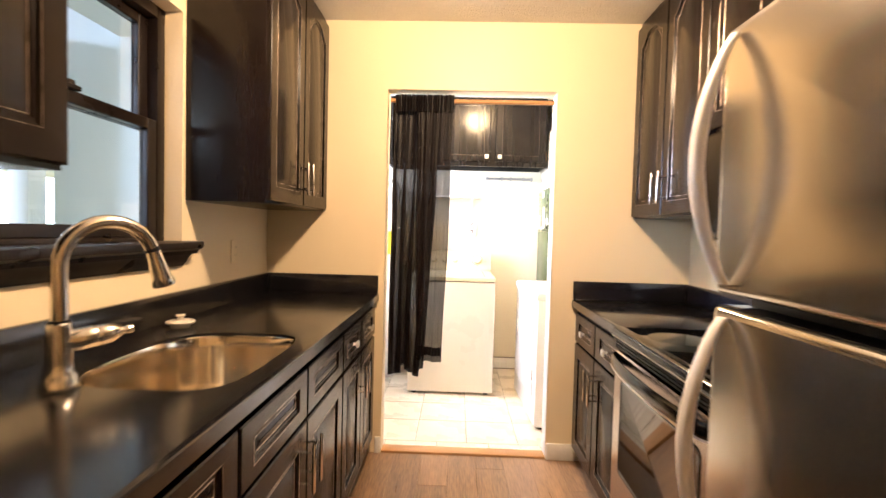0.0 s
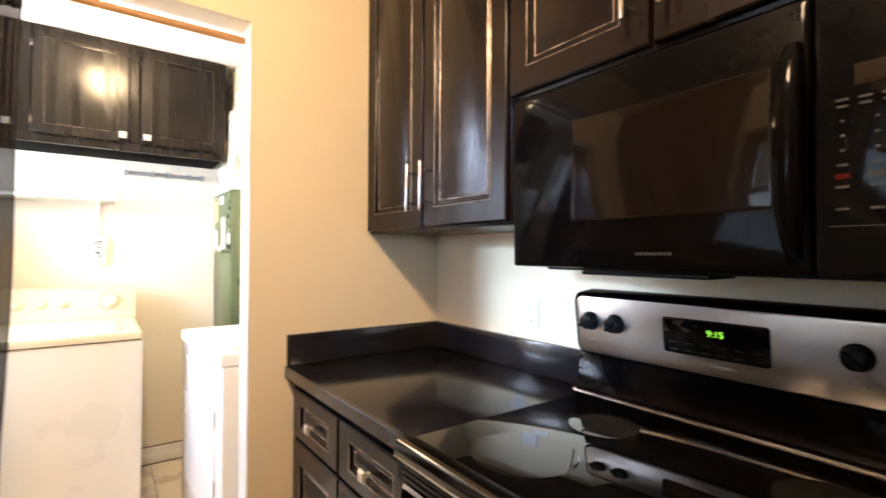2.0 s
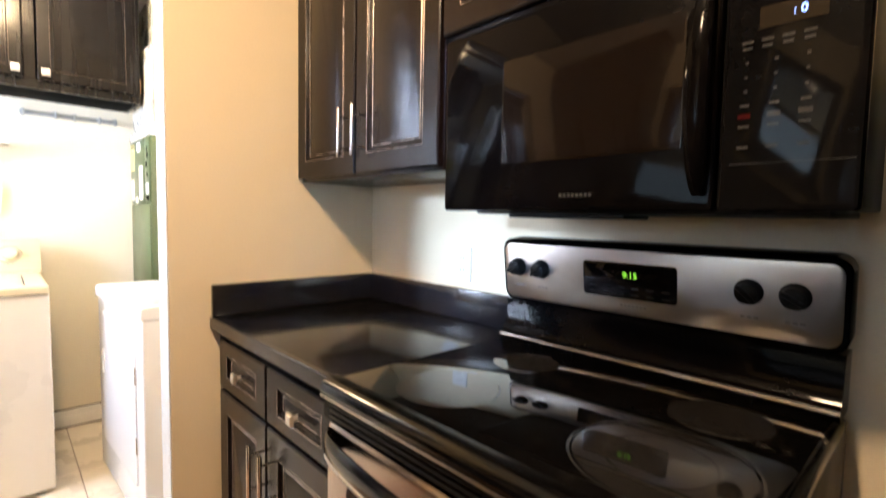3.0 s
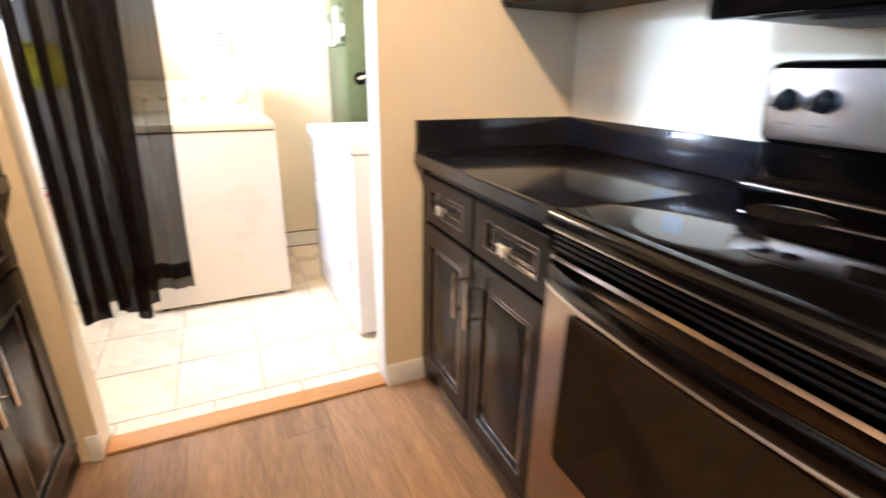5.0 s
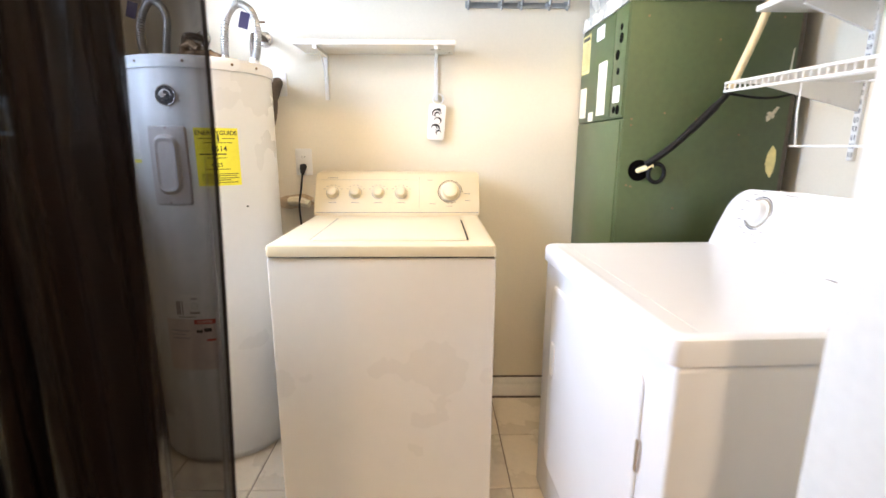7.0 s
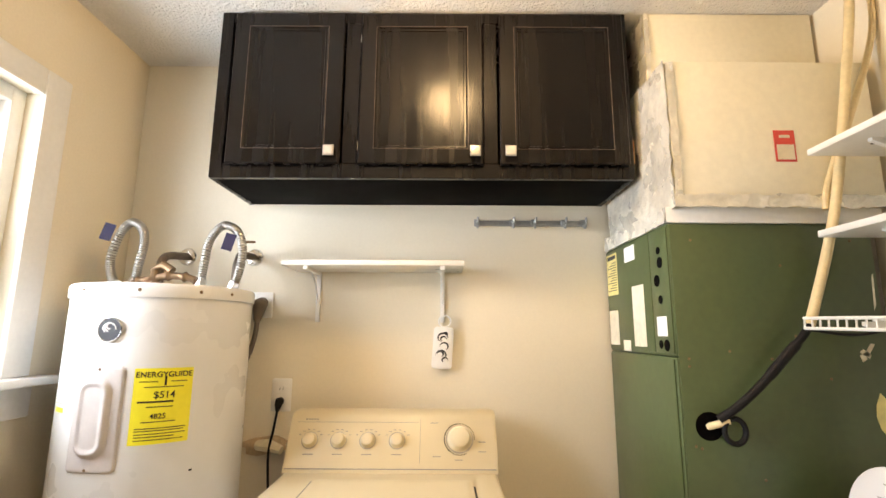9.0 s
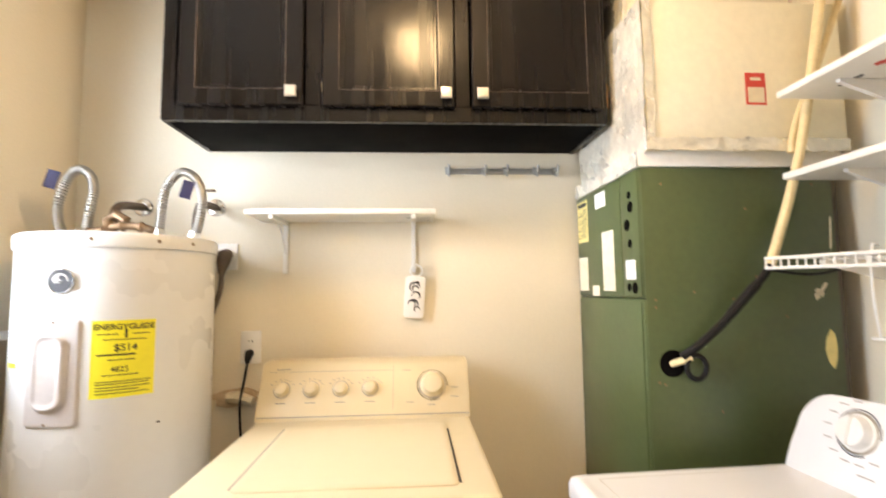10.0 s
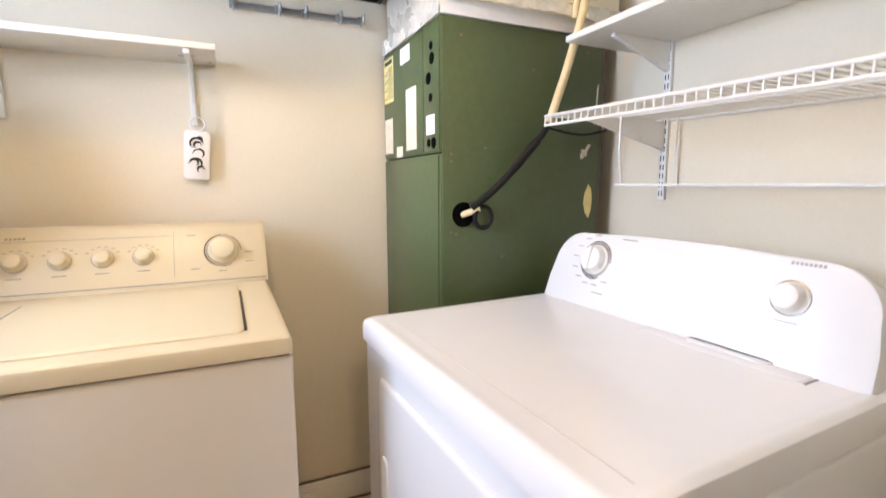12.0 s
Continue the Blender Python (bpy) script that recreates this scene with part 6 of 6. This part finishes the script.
bm = rings(bmesh.new(), [[(x, d, z) for x, z in rounded(0.074 - 2 * i, 0.150 - 2 * i, 0.012, 4)] for d, i in ((0.006, 0.003), (0.004, 0.0), (-0.004, 0.0), (-0.006, 0.003))])
part("tag_body", bm, "white_plastic", fr)
bm = bmesh.new()
tube(bm, [(0.022 * math.cos(radians(a)), 0.0, 0.096 + 0.022 * math.sin(radians(a))) for a in range(0, 361, 20)], 0.003, 8)
part("hanger_ring", bm, "white_plastic", fr)
bm = bmesh.new()
for cx, cz, s, r0 in ((-0.004, 0.034, 1, 0.022), (0.0, 0.030, 1, 0.013), (0.006, 0.004, -1, 0.018), (-0.002, -0.028, -1, 0.022), (-0.006, -0.024, -1, 0.013), (0.010, -0.044, 1, 0.012), (0.006, 0.048, -1, 0.010)):
    pts = [(cx + s * (r0 * (1 - k / 26)) * math.cos(0.42 * k), -0.0066, cz + (r0 * (1 - k / 26)) * math.sin(0.42 * k)) for k in range(11)]
    tube(bm, pts, [0.0006 + 0.0026 * math.sin(math.pi * k / 10) for k in range(11)], 6)
part("scroll", bm, "ink", fr, "black scroll ornament")


# ---- shelving on the right laundry wall ----
def board_shelf(z, label):
    s = thing("wall_shelf", label, "shelf", pose(0, 0, 0), "laundry wall shelves")
    bpart("board", (1.192, 2.78, z - 0.018), (XR2 - 0.004, 3.815, z), "trim", s, "white painted board", 0.003)
    for y in (3.69, 2.95):
        bm = bmesh.new()
        rings(bm, [[(x, y + d, zz) for x, zz in ((XR2 - 0.012, z - 0.10), (XR2 - 0.012, z - 0.0185), (1.25, z - 0.0185), (1.25, z - 0.026))] for d in (-0.006, 0.006)])
        part("bracket", bm, "white_plastic", s, "white shelf bracket")
    return s


upper = board_shelf(1.855, "upper white painted board shelf on slotted standards")
for x, y, w, h, mat in ((1.275, 3.60, 0.012, 0.020, "red"), (1.290, 3.675, 0.008, 0.012, "ink"), (1.290, 3.723, 0.006, 0.008, "ink")):
    bm = bmesh.new()
    rings(bm, [[(x + w * k * math.cos(t) * (1 + 0.2 * math.sin(3 * t)), y + h * k * math.sin(t), 1.8369 - d) for t in [2 * math.pi * i / 14 for i in range(14)]] for k, d in ((1.0, 0.0), (0.9, 0.0004))])
    part("stain", bm, mat, upper, "small stain on the underside")
board_shelf(1.632, "lower white painted board shelf on slotted standards")
for y in (3.69, 2.95):
    st = thing("slotted_standard", "white slotted shelf standard screwed to the wall", "shelf standard", pose(XR2 - 0.0005, y, 0), "shelf standards")
    bpart("channel", (-0.011, -0.012, 1.17), (0.0, 0.012, 2.05), "white_plastic", st, "", 0.002)
    bm = bmesh.new()
    for k in range(34):
        for dy in (-0.005, 0.005):
            box(bm, (-0.0116, dy - 0.0016, 1.18 + 0.0255 * k), (-0.0109, dy + 0.0016, 1.195 + 0.0255 * k))
    part("slot_column", bm, "ink", st, "dark punched slots")


def wire(bm, a, b, r=0.0028):
    tube(bm, [a, b], r, 6)


def wire_shelf():
    z, x0, x1, y0, y1 = 1.405, 1.118, XR2 - 0.006, 2.80, 3.80
    s = thing("wire_shelf", "white coated ventilated wire shelf on brackets", "wire shelf", pose(0, 3.8, 1.405, 1.2) @ pose(0, -3.8, -1.405))
    for nm, p, q, r in (("front_rail", (x0, y0, z), (x0, y1, z), 0.004), ("front_rail", (x0, y0, z - 0.025), (x0, y1, z - 0.025), 0.004), ("cross_rail", ((x0 + x1) / 2, y0, z - 0.004), ((x0 + x1) / 2, y1, z - 0.004), 0.0032), ("back_rail", (x1, y0, z - 0.004), (x1, y1, z - 0.004), 0.0035)):
        part(nm, tube(bmesh.new(), [p, q], r, 8), "white_plastic", s)
    me = None
    n = 40
    for k in range(n + 1):
        y = y0 + (y1 - y0) * k / n
        if me is None:
            bm = bmesh.new()
            tube(bm, [(x1, 0, z), (x0 + 0.006, 0, z + 0.0005), (x0 + 0.001, 0, z - 0.004), (x0, 0, z - 0.025)], 0.0024, 6)
            me = mesh_of("wire", bm, "white_plastic")
        ob = new("wire", me)
        ob.parent = s
        ob.matrix_basis = pose(0, y, 0)
    for y in (3.69, 2.95):
        bm = bmesh.new()
        rings(bm, [[(x, y + d, zz) for x, zz in ((x1 - 0.006, z - 0.09), (x1 - 0.006, z - 0.008), (x0 + 0.05, z - 0.008), (x0 + 0.05, z - 0.018))] for d in (-0.004, 0.004)])
        part("bracket", bm, "white_plastic", s, "white shelf bracket")
    return s


wire_shelf()


def hanging_rack():
    s = thing("wire_rack", "white wire under-shelf rack hanging below the wire shelf", "wire rack", pose(0, 0, 0))
    z, x0, x1, y0, y1 = 1.213, 1.25, XR2 - 0.01, 2.98, 3.66
    for nm, p, q, r in (("front_rail", (x0, y0, z), (x0, y1, z), 0.0032), ("back_rail", (x1, y0, z), (x1, y1, z), 0.0032), ("end_rail", (x0, y1, z), (x1, y1, z), 0.003), ("end_rail", (x0, y0, z), (x1, y0, z), 0.003)):
        part(nm, tube(bmesh.new(), [p, q], r, 8), "white_plastic", s)
    bm = bmesh.new()
    tube(bm, [(x0, 0, z), (x1, 0, z)], 0.0014, 6)
    me = mesh_of("wire", bm, "white_plastic")
    for k in range(24):
        ob = new("wire", me)
        ob.parent = s
        ob.matrix_basis = pose(0, y0 + (y1 - y0) * (k + 0.5) / 24, 0)
    for y in (y0 + 0.02, y1 - 0.02):
        for x in (x0, x1):
            part("hanger_arm", tube(bmesh.new(), smooth_path([(x, y, z), (x - 0.01, y, z + 0.10), (x - 0.004, y, z + 0.205), (x + 0.012, y, z + 0.210)], 4), 0.0028, 8), "white_plastic", s)


hanging_rack()


# ---- floors, piece by piece ----
fl = setting("floor_kitchen", [((XL, NEAR, -0.10), (XR, WY + 0.003, -0.006))], "underlay", "brown oak-look vinyl plank kitchen floor", "floor")
PW, PL, GAP = 0.152, 1.22, 0.0004
me = mesh_of("plank", box(bmesh.new(), (GAP, GAP, -0.005), (PW - GAP, PL - GAP, 0.0), 0.0005, 1), "plank")
cols = int((XR - XL) / PW) + 1
rng = random.Random(5)
for i in range(cols):
    off = (0.0, 0.41, 0.83, 0.22, 0.62)[i % 5]
    y = NEAR - off
    while y < WY:
        a, b, x1 = max(y, NEAR), min(y + PL, WY), min(XL + (i + 1) * PW, XR)
        if b - a > 0.02:
            x0 = XL + i * PW
            if b - a > PL - 0.01 and x1 - x0 > PW - 0.001:
                ob = new("plank", me)
                ob.matrix_basis = pose(x0, a, 0)
            else:
                ob = new("plank", mesh_of("plank", box(bmesh.new(), (GAP, GAP, -0.005), (x1 - x0 - GAP, b - a - GAP, 0.0), 0.0005, 1), "plank"))
                ob.matrix_basis = pose(x0, a, 0)
            ob.parent = fl
        y += PL

fl2 = setting("floor_laundry", [((XL, WY + 0.003, -0.10), (XR2, BY, -0.004))], "grout", "cream square ceramic tile laundry floor", "floor")
G = 0.0022


def tile(x0, x1, y0, y1, cache={}):
    w, h = round(x1 - x0, 4), round(y1 - y0, 4)
    if (w, h) not in cache:
        cache[(w, h)] = mesh_of("tile", box(bmesh.new(), (G, G, -0.008), (w - G, h - G, 0.0), 0.002, 1), "tile")
    ob = new("tile", cache[(w, h)])
    ob.parent = fl2
    ob.matrix_basis = pose(x0, y0, 0)


ys = [2.768, 3.092, 3.415, 3.740, 4.064, BY]
for a, b in zip(ys, ys[1:]):
    x = -0.142 - 3 * 0.313
    while x < XR2:
        tile(max(x, XL), min(x + 0.313, XR2), a, b)
        x += 0.313
x = -0.009 - 4 * 0.313
while x < XR2:
    if x + 0.313 > XL:
        tile(max(x, XL), min(x + 0.313, XR2), 2.686, 2.768)
    x += 0.313
